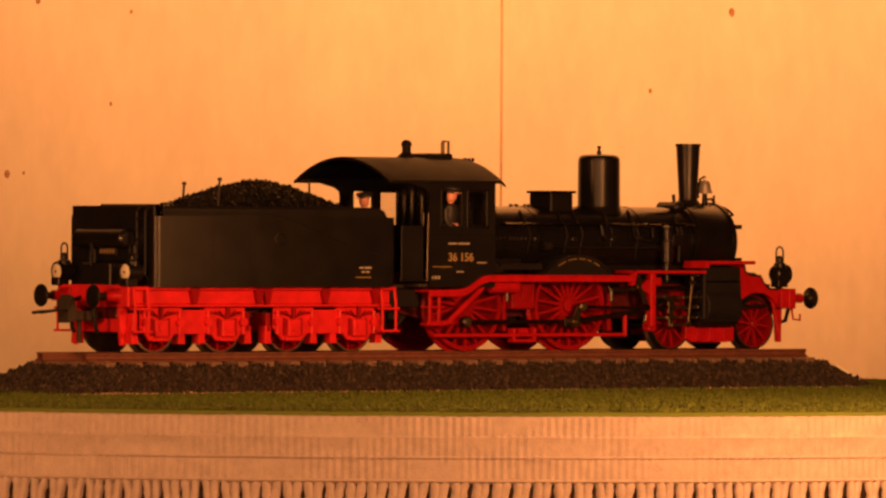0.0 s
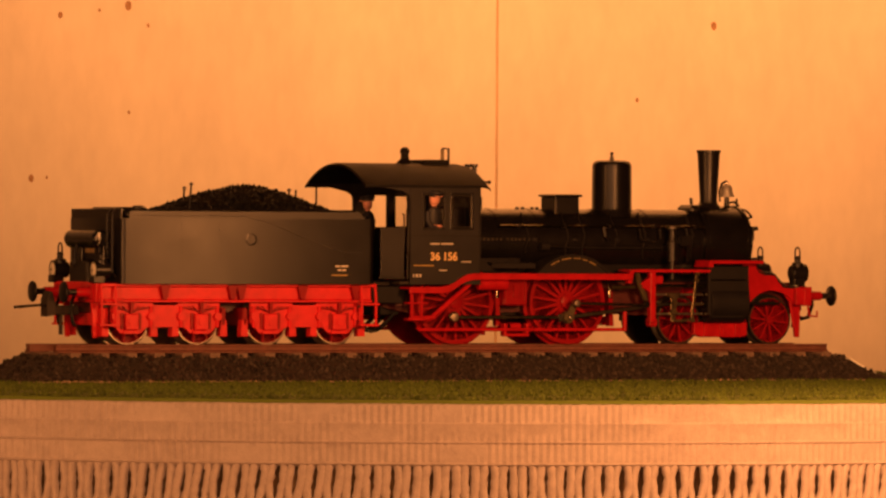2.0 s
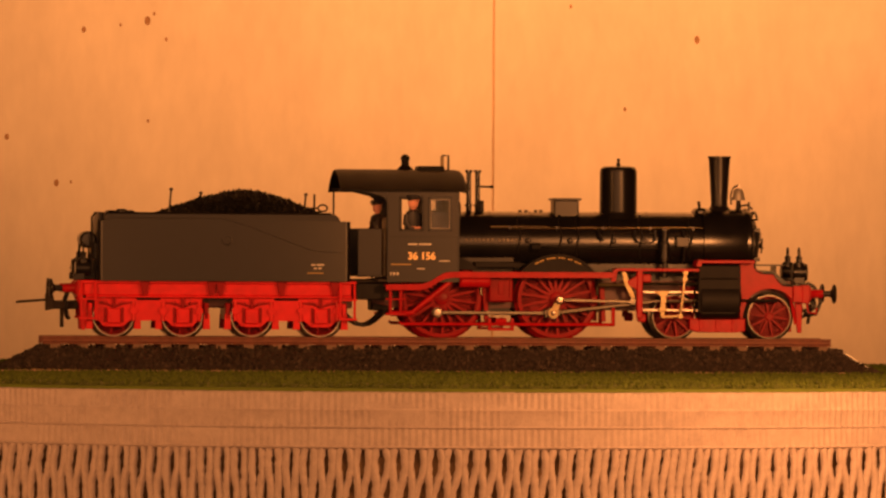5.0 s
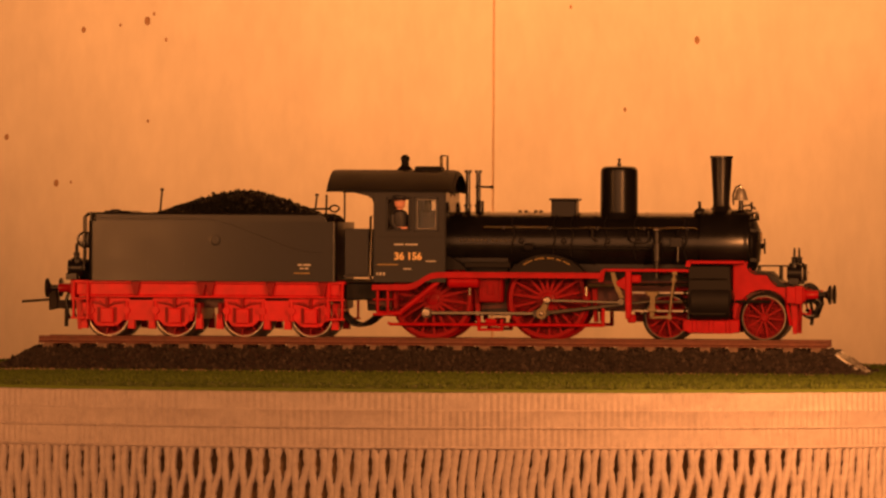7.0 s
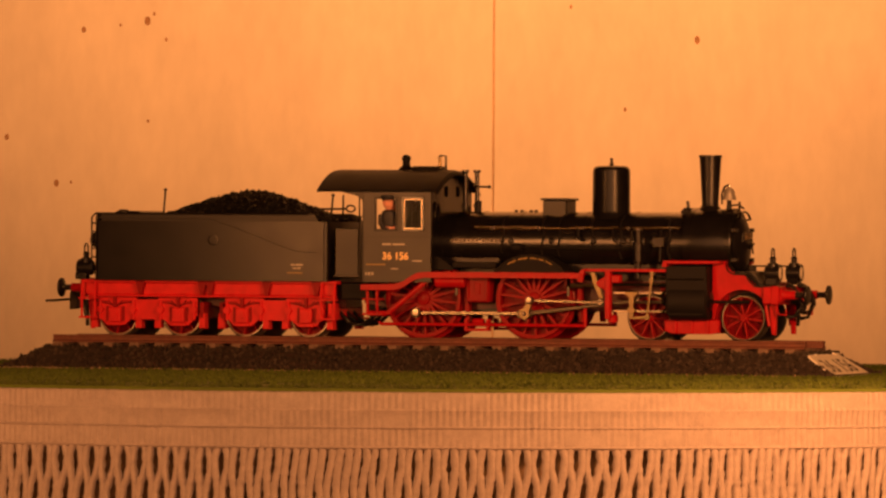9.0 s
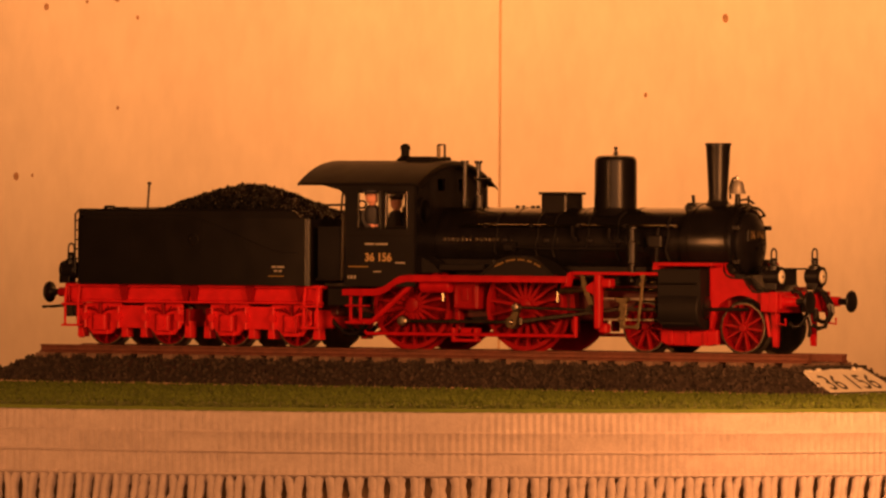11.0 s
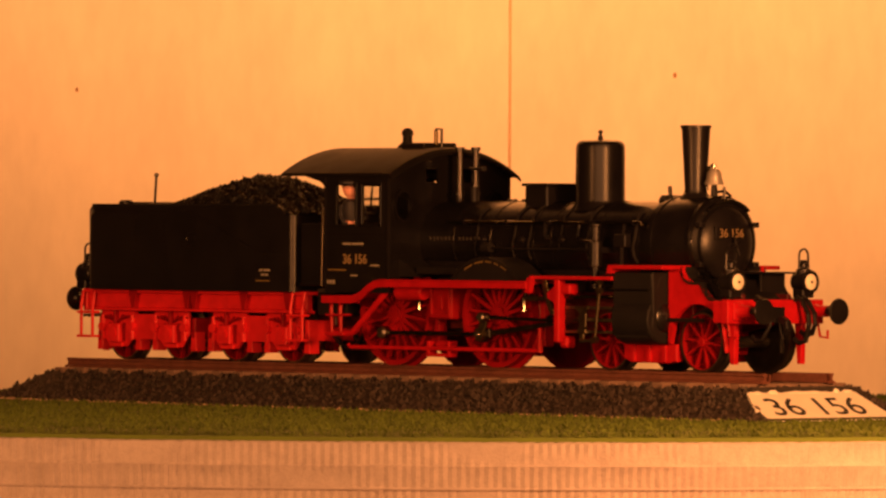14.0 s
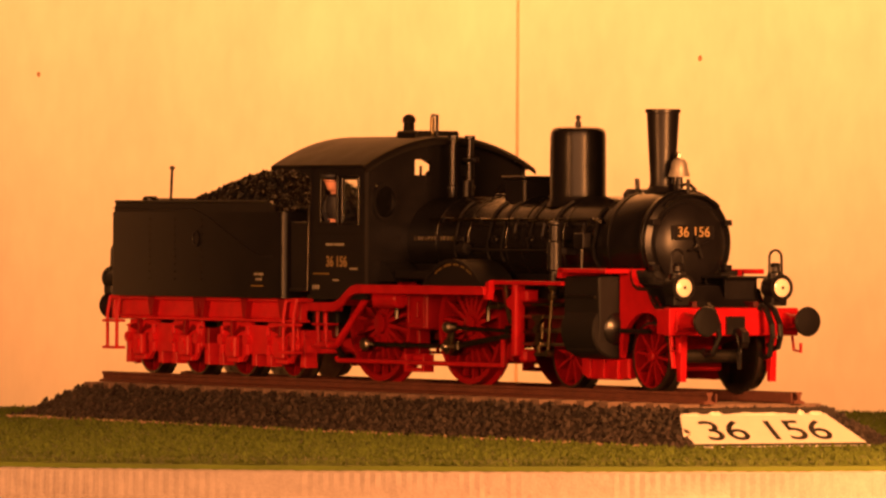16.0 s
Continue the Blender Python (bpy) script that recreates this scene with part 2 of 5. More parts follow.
# backdrop: two pale boards that meet in a thin upright seam
WALL_Y = 260.0
for x0, x1 in ((-360.0, 17.93), (18.27, 400.0)):
    panel = tagged(new("backdrop_board"), "pale wooden backdrop board with fine upright grain", "board", "backdrop boards")
    bm = B()
    box(bm, (x0, x1), (WALL_Y, WALL_Y + 6), (-1, 640), 0.24)
    part("board_sheet", bm, PAPER, panel)
    for sx, sz, sr in ((-81.9, 142.7, 1.1), (-108.0, 95.7, 0.9), (76.8, 138.0, 0.95), (56.1, 117.8, 0.55), (-100.3, 140.0, 0.8),
                       (-76.5, 137.3, 0.5), (-81.6, 113.7, 0.45), (40.3, 147.4, 0.5), (-103.8, 96.0, 0.4), (-122.4, 108.9, 0.8), (-89.7, 141.4, 0.45), (-80.0, 144.7, 0.5)):
        if x0 < sx < x1:
            bm = B()
            lathe(bm, (sx, WALL_Y - 0.02, sz), (0, -1, 0), [(sr * 0.8, 0), (sr * 0.55, 0.05), (0, 0.07)], 10)
            for v in bm.verts:
                v.co.z = sz + (v.co.z - sz) * 1.5 + 0.25 * sr * noise.noise(v.co * 2.0)
            part("knot", bm, SPOT, panel)

bm = B()
for k in range(64):
    z = -1 + 10.0 * k
    c = 18.1 + 0.10 * noise.noise((z * 0.06, 3.0, 0)) + 0.05 * noise.noise((z * 0.3, 8.0, 0))
    w = 0.15 + 0.10 * noise.noise((z * 0.11, 1.0, 5))
    box(bm, (c - w, c + w), (WALL_Y - 0.06, WALL_Y + 3), (z, z + 10.0))
tidy(bm)
tagged(finish("trim", bm, SEAM, None, "thin brown upright seam between the backdrop boards", "structure"))

# ---- turntable ----
RIM = 185.0
turntable = thing("turntable", "round turntable with grass top and white foam mesh edge", "turntable")
turning.append(turntable)
bm = B()
lathe(bm, (0, 0, 0), (0, 0, 1), [(RIM - 4, -77), (RIM - 4, -33.6), (0, -33.6)], 160)
part("drum", bm, LINING, turntable)
bm = B()
lathe(bm, (0, 0, 0), (0, 0, 1), [(RIM - 1.2, -33.6), (RIM - 0.3, -33.0), (RIM - 0.6, -32.3), (RIM - 3.5, -31.8), (RIM - 14, -31.5), (0, -31.5)], 240)
part("turf", bm, GRASS, turntable, "short green flocked grass mat")


def blades(count, r_lo, r_hi, tall, name):
    rng = np.random.default_rng(count)
    r = np.sqrt(rng.uniform(r_lo ** 2, r_hi ** 2, count))
    a = rng.uniform(0, 2 * math.pi, count)
    P = np.stack([r * np.cos(a), r * np.sin(a), np.where(r > RIM - 8, -32.1, -31.6)], 1)
    keep = ~((np.abs(P[:, 0]) < 108) & (np.abs(P[:, 1]) < 19))
    P = P[keep]
    n = len(P)
    yaw = rng.uniform(0, 6.283, n)
    w = np.stack([np.cos(yaw), np.sin(yaw), 0 * yaw], 1) * rng.uniform(0.15, 0.4, n)[:, None]
    lean = np.stack([rng.normal(0, 0.5, n), rng.normal(0, 0.5, n), rng.uniform(0.35, 1.0, n)], 1) * tall
    V = np.stack([P - w, P + w, P + lean], 1).reshape(-1, 3) * M
    me = bpy.data.meshes.new(name)
    me.from_pydata(V.tolist(), [], np.arange(3 * n).reshape(-1, 3).tolist())
    me.materials.append(GRASS)
    ob = new(name, me)
    ob.parent = turntable
    return tagged(ob, "short green grass fibres", kind="stuff")


blades(90000, 20, RIM - 1, 1.0, "grass")
blades(9000, RIM - 6, RIM - 0.3, 0.9, "grass_edge")

# upper edge band: ribbed folded layers
bm = B()
NR, levels = 1472, [-33.0, -33.35, -34.5, -36.3, -37.0, -37.3, -38.8, -41.0, -41.3, -41.7, -43.4, -45.6, -46.0, -46.5]
grid = []
for k, z in enumerate(levels):
    row = []
    ridge = {0: -0.5, 4: 0.05, 5: 0.27, 6: 0.0, 8: 0.28, 9: 0.0, 12: 0.42, 13: -0.15}.get(k, 0.0)
    for i in range(NR):
        a = 2 * math.pi * i / NR
        odd = (0.14 if i % 2 else -0.14) * min(1.1, max(0.5, 0.8 + 0.6 * noise.noise((i * 0.05, z * 0.4, 2)))) + 0.05 * noise.noise((i * 0.9, z * 0.8, 4))
        top = (0.45 * math.cos(2 * math.pi * i / 4) if k <= 1 else 0)
        rr = RIM + ridge + odd + 0.22 * noise.noise((RIM * math.cos(a) * 0.12, RIM * math.sin(a) * 0.12, z * 0.5))
        row.append(bm.verts.new((rr * math.cos(a), rr * math.sin(a), z + 0.3 * max(0, top))))
    grid.append(row)
for ra, rb in zip(grid, grid[1:]):
    for i in range(NR):
        bm.faces.new((ra[i], rb[i], rb[(i + 1) % NR], ra[(i + 1) % NR]))
part("edge_band", bm, FOAM, turntable, "white ribbed foam band")

# lower open mesh: knobbly strands that touch and part in turn
NS = 560
verts, faces = [], []
zs = [-45.9 - 1.0 * i for i in range(32)]
rng = random.Random(4)
amp = [min(0.72, max(0.10, 0.42 + 0.55 * noise.noise((i * 0.04, 0, 3)) + rng.uniform(-0.14, 0.14))) for i in range(NS)]
rng_s = [rng.uniform(-0.7, 0.7) for i in range(NS)]
for i in range(NS):
    wide = rng.uniform(0.92, 1.12)
    for k, z in enumerate(zs):
        ph = math.pi * (z + 50.0 + 3.0 * noise.noise((i * 0.05, 7, 0)) + rng_s[i]) / 7.6
        x = (1 if i % 2 else -1) * amp[i] * -math.cos(ph) + 0.7 * noise.noise((i * 0.05, z * 0.1, 0)) + 0.16 * noise.noise((i * 1.7, z * 0.5, 0)) + (0.05 + 0.07 * noise.noise((i * 0.03, 5, 1))) * (z + 46)
        a = (i * 2 * math.pi / NS) + x / RIM
        kn = 1 + 0.2 * math.sin(k * 2.4 + i) * (0.6 + 0.8 * noise.noise((i * 0.3, k * 0.4, 2)))
        for s, (da, dr) in enumerate(((-1, -0.4), (-0.75, 0.25), (0, 0.55), (0.75, 0.25), (1, -0.4))):
            rr = RIM - 0.3 + dr * kn - 0.1 * (k > 8)
            aa = a + da * wide * kn / RIM
            verts.append((rr * math.cos(aa) * M, rr * math.sin(aa) * M, z * M))
    o = i * len(zs) * 5
    for k in range(len(zs) - 1):
        for s in range(4):
            p = o + k * 5 + s
            faces.append((p, p + 1, p + 6, p + 5))
me = bpy.data.meshes.new("foam_mesh")
me.from_pydata(verts, [], faces)
me.materials.append(FOAM)
me.shade_smooth()
strands = new("foam_mesh", me)
strands.parent = turntable
tagged(strands, "white open foam mesh with lens-shaped holes", kind="stuff")

# ---- track on its ballast bed ----
bed = thing("track_bed", "model track with rusty rails on dark ballast", "model track")
turning.append(bed)
TOP, FOOT = -25.8, -31.2
bm = B()
box(bm, (-112, 111), (-22.0, 22.0), (-32.6, -31.6), 0.15)
part("base_board", bm, BOARD, bed, "thin brown base board")
bm = B()
lo = [(-111, -21.5), (111, -21.5), (111, 21.5), (-111, 21.5)]
hi = [(-101, -14.5), (101, -14.5), (101, 14.5), (-101, 14.5)]
vl = [bm.verts.new((*p, FOOT)) for p in lo]
vh = [bm.verts.new((*p, TOP)) for p in hi]
bm.faces.new(vl[::-1]), bm.faces.new(vh)
for i in range(4):
    bm.faces.new((vl[i], vl[(i + 1) % 4], vh[(i + 1) % 4], vh[i]))
part("ballast_core", bm, STONE, bed)
spots, rng = [], random.Random(7)
while len(spots) < 15000:
    u, v = rng.uniform(-114, 112.5), rng.uniform(-23, 23)
    if u > 101.5 and -15.6 - 0.45 * (u - 103) + 1.2 * noise.noise((u * 0.5, 4, 0)) < v < 12.8 + 0.4 * (u - 103):
        continue
    du = (u + 101) / -10 if u < -101 else ((u - 101) / 10 if u > 101 else 0)
    dv = (abs(v) - 14.5) / 7.0
    d = max(0, du, dv)
    if d > 1.12 or (d == 0 and rng.random() < 0.5):
        continue
    z = TOP + (FOOT - TOP) * min(1, d) + rng.uniform(-0.25, 0.35) + 0.35 * noise.noise((u * 0.2, v * 0.2, 1))
    spots.append((u, v, z))
lumps("ballast", spots, STONE, bed, 0.38, 0.72, "dark broken ballast stones")
crumbs = [(rng.uniform(-112, 105), rng.choice((-1, 1)) * rng.uniform(21.5, 24.5), -31.3) for _ in range(900) if rng.random() < 0.9]
crumbs += [(rng.gauss(-101, 5), -rng.uniform(21.8, 24.0), -31.2) for _ in range(160)] + [(rng.gauss(-66, 9), -rng.uniform(21.6, 23.2), -31.2) for _ in range(90)]
lumps("glue_crumb", crumbs, CRUMB, bed, 0.25, 0.6, "loose pale crumbs along the board", flat=0.6)
bm = B()
box(bm, (-1.3, 1.3), (-14.2, 14.2), (-26.0, -24.7), 0.12)
sl = part("sleeper", bm, SLEEPER, bed)
sl.location.x = -98 * M
for i in range(1, 29):
    again(sl, 7.0 * i)
prof = [(-1.1, -24.7), (1.1, -24.7), (1.1, -24.4), (0.3, -24.1), (0.3, -23.4), (0.55, -23.2), (0.55, -22.8), (-0.55, -22.8), (-0.55, -23.2), (-0.3, -23.4), (-0.3, -24.1), (-1.1, -24.4)]
for s in (-1, 1):
    bm = B()
    a = [bm.verts.new((-101, s * 8.85 + y, z)) for y, z in prof]
    b = [bm.verts.new((100.6, s * 8.85 + y, z)) for y, z in prof]
    bm.faces.new(a), bm.faces.new(b[::-1])
    for i in range(len(prof)):
        bm.faces.new((a[i], b[i], b[(i + 1) % len(prof)], a[(i + 1) % len(prof)]))
    part("rail", bm, RUST, bed)
bm = B()
box(bm, (-100.9, 100.5), (-7.6, -7.3), (-24.5, -22.95))
box(bm, (-100.9, 100.5), (7.3, 7.6), (-24.5, -22.95))
part("inner_guard", bm, RUST, bed)
bm = B()
box(bm, (98.8, 103), (-14.5, 14.5), (-27.2, -25.3), 0.15)
part("end_block", bm, DARK, bed, "dark plastic track end")

# number card leaning on the front slope
card = thing("number_card", "white card with black numerals glued on the ballast slope", "card")
turning.append(card)
A, Bq = Vector((103.3, 0, -26.6)), Vector((110.8, 0, -31.7))
bm = B()
nrm = Vector((Bq.z - A.z, 0, -(Bq.x - A.x))).normalized() * -1
quad = []
for off in (0.0, 0.45):
    quad.append([bm.verts.new(Vector((p.x, v, p.z)) + nrm * off) for p, v in ((A, -16.5), (Bq, -20.5), (Bq, 16.0), (A, 12.0))])
bm.faces.new(quad[0][::-1]), bm.faces.new(quad[1])
for i in range(4):
    bm.faces.new((quad[0][i], quad[0][(i + 1) % 4], quad[1][(i + 1) % 4], quad[1][i]))
part("card_sheet", bm, CARD, card)
ex = Vector((0, 1, 0))
ey = (A - Bq).normalized()
ez = ex.cross(ey)
mm = Matrix((ex, ey, ez)).transposed().to_4x4()
mm.translation = (A + Bq) / 2 + ez * 0.52 + ey * -0.4 + Vector((0, -2.4, 0))
lettering("numeral", "36 156", 7.6, mm, INK, card, "black numerals 36 156", squeeze=1.2, bold=0.04)
rng = random.Random(9)
for v0, v1, tall in ((-16.3, -11.8, 0.45), (-11.0, -8.0, 0.85), (-6.9, 4.6, 0.55), (1.0, 5.6, 0.4), (6.6, 8.0, 1.0), (8.6, 11.8, 0.75)):
    bm = B()
    pts = []
    for k in range(13):
        f = k / 12
        w = math.sin(math.pi * min(1, max(0.04, f))) ** 0.5
        pts.append((v0 + (v1 - v0) * f, w * (0.75 + 0.5 * noise.noise((v0 + 3 * f, 2.0, 0)))))
    rings = []
    for v, w in pts:
        rings.append([bm.verts.new((103.35 + 0.75 * w * math.cos(a), v, -26.35 + tall * w * math.sin(a) + 0.12 * noise.noise((v * 1.4, a, 3)))) for a in [2 * math.pi * q / 8 for q in range(8)]])
    for ra, rb in zip(rings, rings[1:]):
        for q in range(8):
            bm.faces.new((ra[q], ra[(q + 1) % 8], rb[(q + 1) % 8], rb[q]))
    bm.faces.new(rings[0][::-1]), bm.faces.new(rings[-1])
    part("glue_bead", bm, CARD, card, "white dried glue")


# ---- wheels ----
spoke_mesh = {}


def wheel(parent, u, z, r, spokes, v=-9.8, counter=0.0, crank=None):
    """A spoked wheel with its dark tyre; v is the outer face (negative: near side)."""
    s = -1 if v < 0 else 1
    c = (u, v - s * 1.3, z)
    bm = B()
    n = 36
    lathe(bm, c, (0, s, 0), [(r * 0.9, -1.0), (r * 0.9, 1.05), (r * 0.99, 1.05), (r * 0.99, -1.0), (r * 0.9, -1.0)], n)
    w = part("wheel", bm, DEEP, parent, "red spoked wheel")
    key = (r, s)
    if key not in spoke_mesh:
        bm = B()
        w0, w1 = r * 0.033 + 0.08, r * 0.016 + 0.09
        q = [bm.verts.new((x, s * y, sg * ww)) for x, ww in ((r * 0.12, w0), (r * 0.92, w1)) for y in (-0.4, 0.7) for sg in (-1, 1)]
        for f in ((0, 1, 5, 4), (2, 6, 7, 3), (0, 4, 6, 2), (1, 3, 7, 5), (0, 2, 3, 1), (4, 5, 7, 6)):
            bm.faces.new([q[j] for j in f])
        ob = part("spoke", bm, DEEP, w)
        spoke_mesh[key] = ob.data
        bpy.data.objects.remove(ob)
    for i in range(spokes):
        o = new("spoke", spoke_mesh[key])
        o.parent, o.location, o.rotation_euler = w, Vector(c) * M, (0, 2 * math.pi * i / spokes + 0.13, 0)
    bm = B()
    lathe(bm, c, (0, s, 0), [(0, -1.2), (r * 0.17, -1.2), (r * 0.17, 1.35), (r * 0.13, 1.5), (0, 1.5)], 16)
    if counter:
        a0 = crank + 180
        poly = [(u, z)] + [(u + r * 0.87 * math.cos(radians(a0 + a)), z + r * 0.87 * math.sin(radians(a0 + a))) for a in range(-int(counter), int(counter) + 1, 6)]
        prism(bm, poly, v - s * 1.4, v - s * 0.35)
    if crank is not None:
        cu, cz = u + 3.7 * math.cos(radians(crank)), z + 3.7 * math.sin(radians(crank))
        cyl(bm, (cu, v - s * 1.2, cz), (cu, v + s * 0.4, cz), 1.35, n=16)
    part("hub", bm, DEEP, w)
    bm = B()
    lathe(bm, c, (0, s, 0), [(r * 0.985, -1.35), (r + 0.75, -1.35), (r + 0.75, -0.9), (r + 0.05, -0.5), (r, 1.2), (r * 0.93, 1.22), (r * 0.93, 1.0), (r * 0.985, -1.35)], n)
    part("tyre", bm, DEEP if r > 9 else (POLISHED if parent is tender else TYRE), w, "red-painted tyre with flange" if r > 9 else "steel tyre with flange")
    return w


def axle(parent, u, z, r=0.9):
    bm = B()
    cyl(bm, (u, -8.5, z), (u, 8.5, z), r, n=12)
    part("axle", bm, TYRE, parent)


def buffer(parent, u, v, z, d, label):
    """A buffer that points along d (+1 front, -1 rear)."""
    bm = B()
    box(bm, (min(u, u + d * 0.6), max(u, u + d * 0.6)), (v - 1.7, v + 1.7), (z - 1.7, z + 1.7), 0.15)
    lathe(bm, (u, v, z), (d, 0, 0), [(1.5, 0.5), (1.15, 1.2), (1.1, 3.8), (0, 3.8)], 18)
    b = part("buffer_housing", bm, LRED, parent)
    bm = B()
    lathe(bm, (u, v, z), (d, 0, 0), [(0.75, 3.4), (0.75, 5.6), (1.2, 6.1), (2.4, 6.5), (2.5, 6.8), (2.35, 7.1), (0, 7.35)], 26)
    part("buffer_head", bm, BLACK, b, label)


def lantern(parent, u, v, z, d, lens_r=1.75):
    """A lantern whose lens looks along d."""
    bm = B()
    lathe(bm, (u, v, z), (d, 0, 0), [(0, -2.3), (1.75, -2.3), (1.95, -2.0), (1.95, 0.9), (2.2, 1.0), (2.2, 1.5), (1.8, 1.5)], 24)
    box(bm, (u - 2.0, u + 0.9), (v - 1.5, v + 1.5), (z - 3.0, z - 1.2), 0.2)
    lathe(bm, (u - d * 0.5, v, z), (0, 0, 1), [(1.5, 1.2), (1.35, 2.4), (0.75, 2.7), (0.75, 3.5), (0.95, 3.6), (0.6, 4.1), (0, 4.2)], 16)
    la = part("lantern", bm, BLACK, parent, "black signal lantern with a round lens")
    bm = B()
    tube(bm, [(u - d * 0.5, v + 1.25 * math.cos(a), z + 2.3 + (2.6 if 0.2 < a < 2.95 else 0) + 1.3 * math.sin(a)) for a in [math.pi * i / 10 for i in range(11)]], 0.22, 6)
    part("handle", bm, BLACK, la)
    bm = B()
    lathe(bm, (u, v, z), (d, 0, 0), [(lens_r, 1.35), (lens_r * 0.75, 1.62), (0, 1.75)], 22)
    part("lens", bm, LENS, la, "whitish glass lens")
    bm = B()
    lathe(bm, (u, v, z), (d, 0, 0), [(0.3, 1.72), (0.25, 1.85), (0, 1.9)], 12)
    part("bulb", bm, DARK, la)


def bars(name, parent, u, v, z, widths, height, gap, material, axis="side"):
    """Lines of lettering too small to read, as plain bars."""
    bm = B()
    x = u
    for w in widths:
        box(bm, (x, x + w), (v - 0.05, v + 0.02), (z, z + height))
        x += w + gap
    return part(name, bm, material, parent)


# ---- tender ----
tender = thing("tender", "black model tender heaped with coal on red bogies", "tender")
turning.append(tender)
HW = 16.5
# body: sides, rear and floor with a heaped coal space, rounded upright corners
def tank(lo, hi, u0, u1, hw, r=2.2):
    pts = []
    for cx, cy, a0 in ((u1 - r, hw - r, 0), (u0 + 1.3, hw - 1.3, 90), (u0 + 1.3, -hw + 1.3, 180), (u1 - r, -hw + r, 270)):
        rr = r if cx > (u0 + u1) / 2 else 1.3
        for i in range(6):
            a = radians(a0 + 18 * i)
            pts.append((cx + rr * math.cos(a), cy + rr * math.sin(a)))
    bm = B()
    lov = [bm.verts.new((x, y, lo)) for x, y in pts]
    hiv = [bm.verts.new((x, y, hi)) for x, y in pts]
    bm.faces.new(lov[::-1]), bm.faces.new(hiv)
    for i in range(len(pts)):
        j = (i + 1) % len(pts)
        bm.faces.new((lov[i], lov[j], hiv[j], hiv[i]))
    return bm


part("tank_body", tank(-8.6, 6.6, -87.2, -23.2, HW, 1.3), SATIN, tender, "black tank body, slightly dusty")
for s in (-1, 1):
    bm = B()
    prism(bm, [(-85.2, 6.6), (-25.9, 6.6)] + arc(-28.2, 6.1, 2.4, 12, 90, 8) + [(-85.2, 8.5)], s * 16.5, s * 16.05)
    part("side_coaming", bm, SATIN, tender)
    bm = B()
    tube(bm, [(-85.2, s * 16.45, 8.5), (-28.2, s * 16.45, 8.5)], 0.28, 6)
    part("beading", bm, BLACK, tender)
bm = B()
box(bm, (-87.0, -86.4), (-15.6, 15.6), (6.5, 8.8), 0.1)
part("rear_coaming", bm, BLACK, tender)
bm = B()
for u in (-72.0, -62.5, -52.5):
    for k in range(9):
        cyl(bm, (u, -16.45, -5.5 + 1.35 * k), (u, -16.62, -5.5 + 1.35 * k), 0.16, n=6)
part("rivet", bm, BLACK, tender, kind="stuff")
bm = B()
lathe(bm, (-54.5, -16.5, 1.8), (0, -1, 0), [(1.45, -0.1), (1.45, 0.16), (1.1, 0.2), (1.05, 0.08), (0, 0.08)], 22)
part("round_plate", bm, SATIN, tender)
bm = B()
wav = [(-86.0, 7.3), (-56, 7.2), (-50, 5.6), (-42, 2.6), (-34, -0.4), (-30, -1.2), (-26.2, -1.2)]
tube(bm, [(u, -16.5, z) for u, z in wav], 0.13, 5)
part("weld_line", bm, BLACK, tender)
bars("small_lettering", tender, -33.2, -16.53, -4.6, (1.1, 1.9), 0.42, 0.3, PALE)
bars("small_lettering", tender, -32.6, -16.53, -5.5, (0.9, 0.9), 0.42, 0.3, PALE)
bars("small_lettering", tender, -34.2, -16.53, -6.6, (4.2,), 0.25, 0.2, OCHRE)
# coal
def heap(u, v):
    e = max(0.0, 1 - (abs(v) / 13.5) ** 2.4)
    if u < -48.5:
        h = max(0.0, 1 - ((-48.5 - u) / 25.5) ** 1.6) if u > -74.0 else 0.0
    else:
        h = max(0.0, 1 - ((u + 48.5) / 21.0) ** 1.4) if u < -27.5 else 0.0
    return 6.9 + 7.0 * h * e + 0.35 * h * noise.noise((u * 0.22, v * 0.22, 9))


bm = B()
NX, NY = 46, 24
gv = [[bm.verts.new((-76 + 52 * i / NX, -14 + 28 * j / NY, heap(-76 + 52 * i / NX, -14 + 28 * j / NY) - 0.2)) for j in range(NY + 1)] for i in range(NX + 1)]
for i in range(NX):
    for j in range(NY):
        bm.faces.new((gv[i][j], gv[i + 1][j], gv[i + 1][j + 1], gv[i][j + 1]))
part("coal_bed", bm, COAL, tender)
rng = random.Random(5)
coals = []
for _ in range(5200):
    u, v = rng.uniform(-76, -26), rng.uniform(-14, 14)
    if heap(u, v) > 6.95 or rng.random() < 0.25:
        coals.append((u, v, heap(u, v) + rng.uniform(-0.2, 0.3)))
lumps("coal", coals, COAL, tender, 0.38, 0.85, "loose shiny black coal lumps")
# poles and fire irons on the tank top
for u, v, top in ((-69.0, -13.8, 14.6), (-60.0, 12.5, 13.8), (-33.0, 12.8, 13.5)):
    bm = B()
    cyl(bm, (u - 0.3, v, 6.4), (u + 0.4, v, top), 0.26, n=8)
    lathe(bm, (u + 0.4, v, top), (0, 0, 1), [(0, -0.5), (0.5, -0.2), (0.5, 0.2), (0, 0.5)], 10)
    part("pole", bm, BLACK, tender)
bm = B()
tube(bm, [(-44, 13.0, 9.6), (-36, 13.6, 9.9), (-29.4, 14.0, 10.0)], 0.28, 8)
tube(bm, [(-28.2 + 1.2 * math.cos(a), 14.0, 10.05 + 0.85 * math.sin(a)) for a in [math.pi + 2 * math.pi * i / 12 for i in range(13)]], 0.26, 6)
cyl(bm, (-30.4, 14.2, 6.2), (-30.3, 14.2, 13.6), 0.27, n=8)
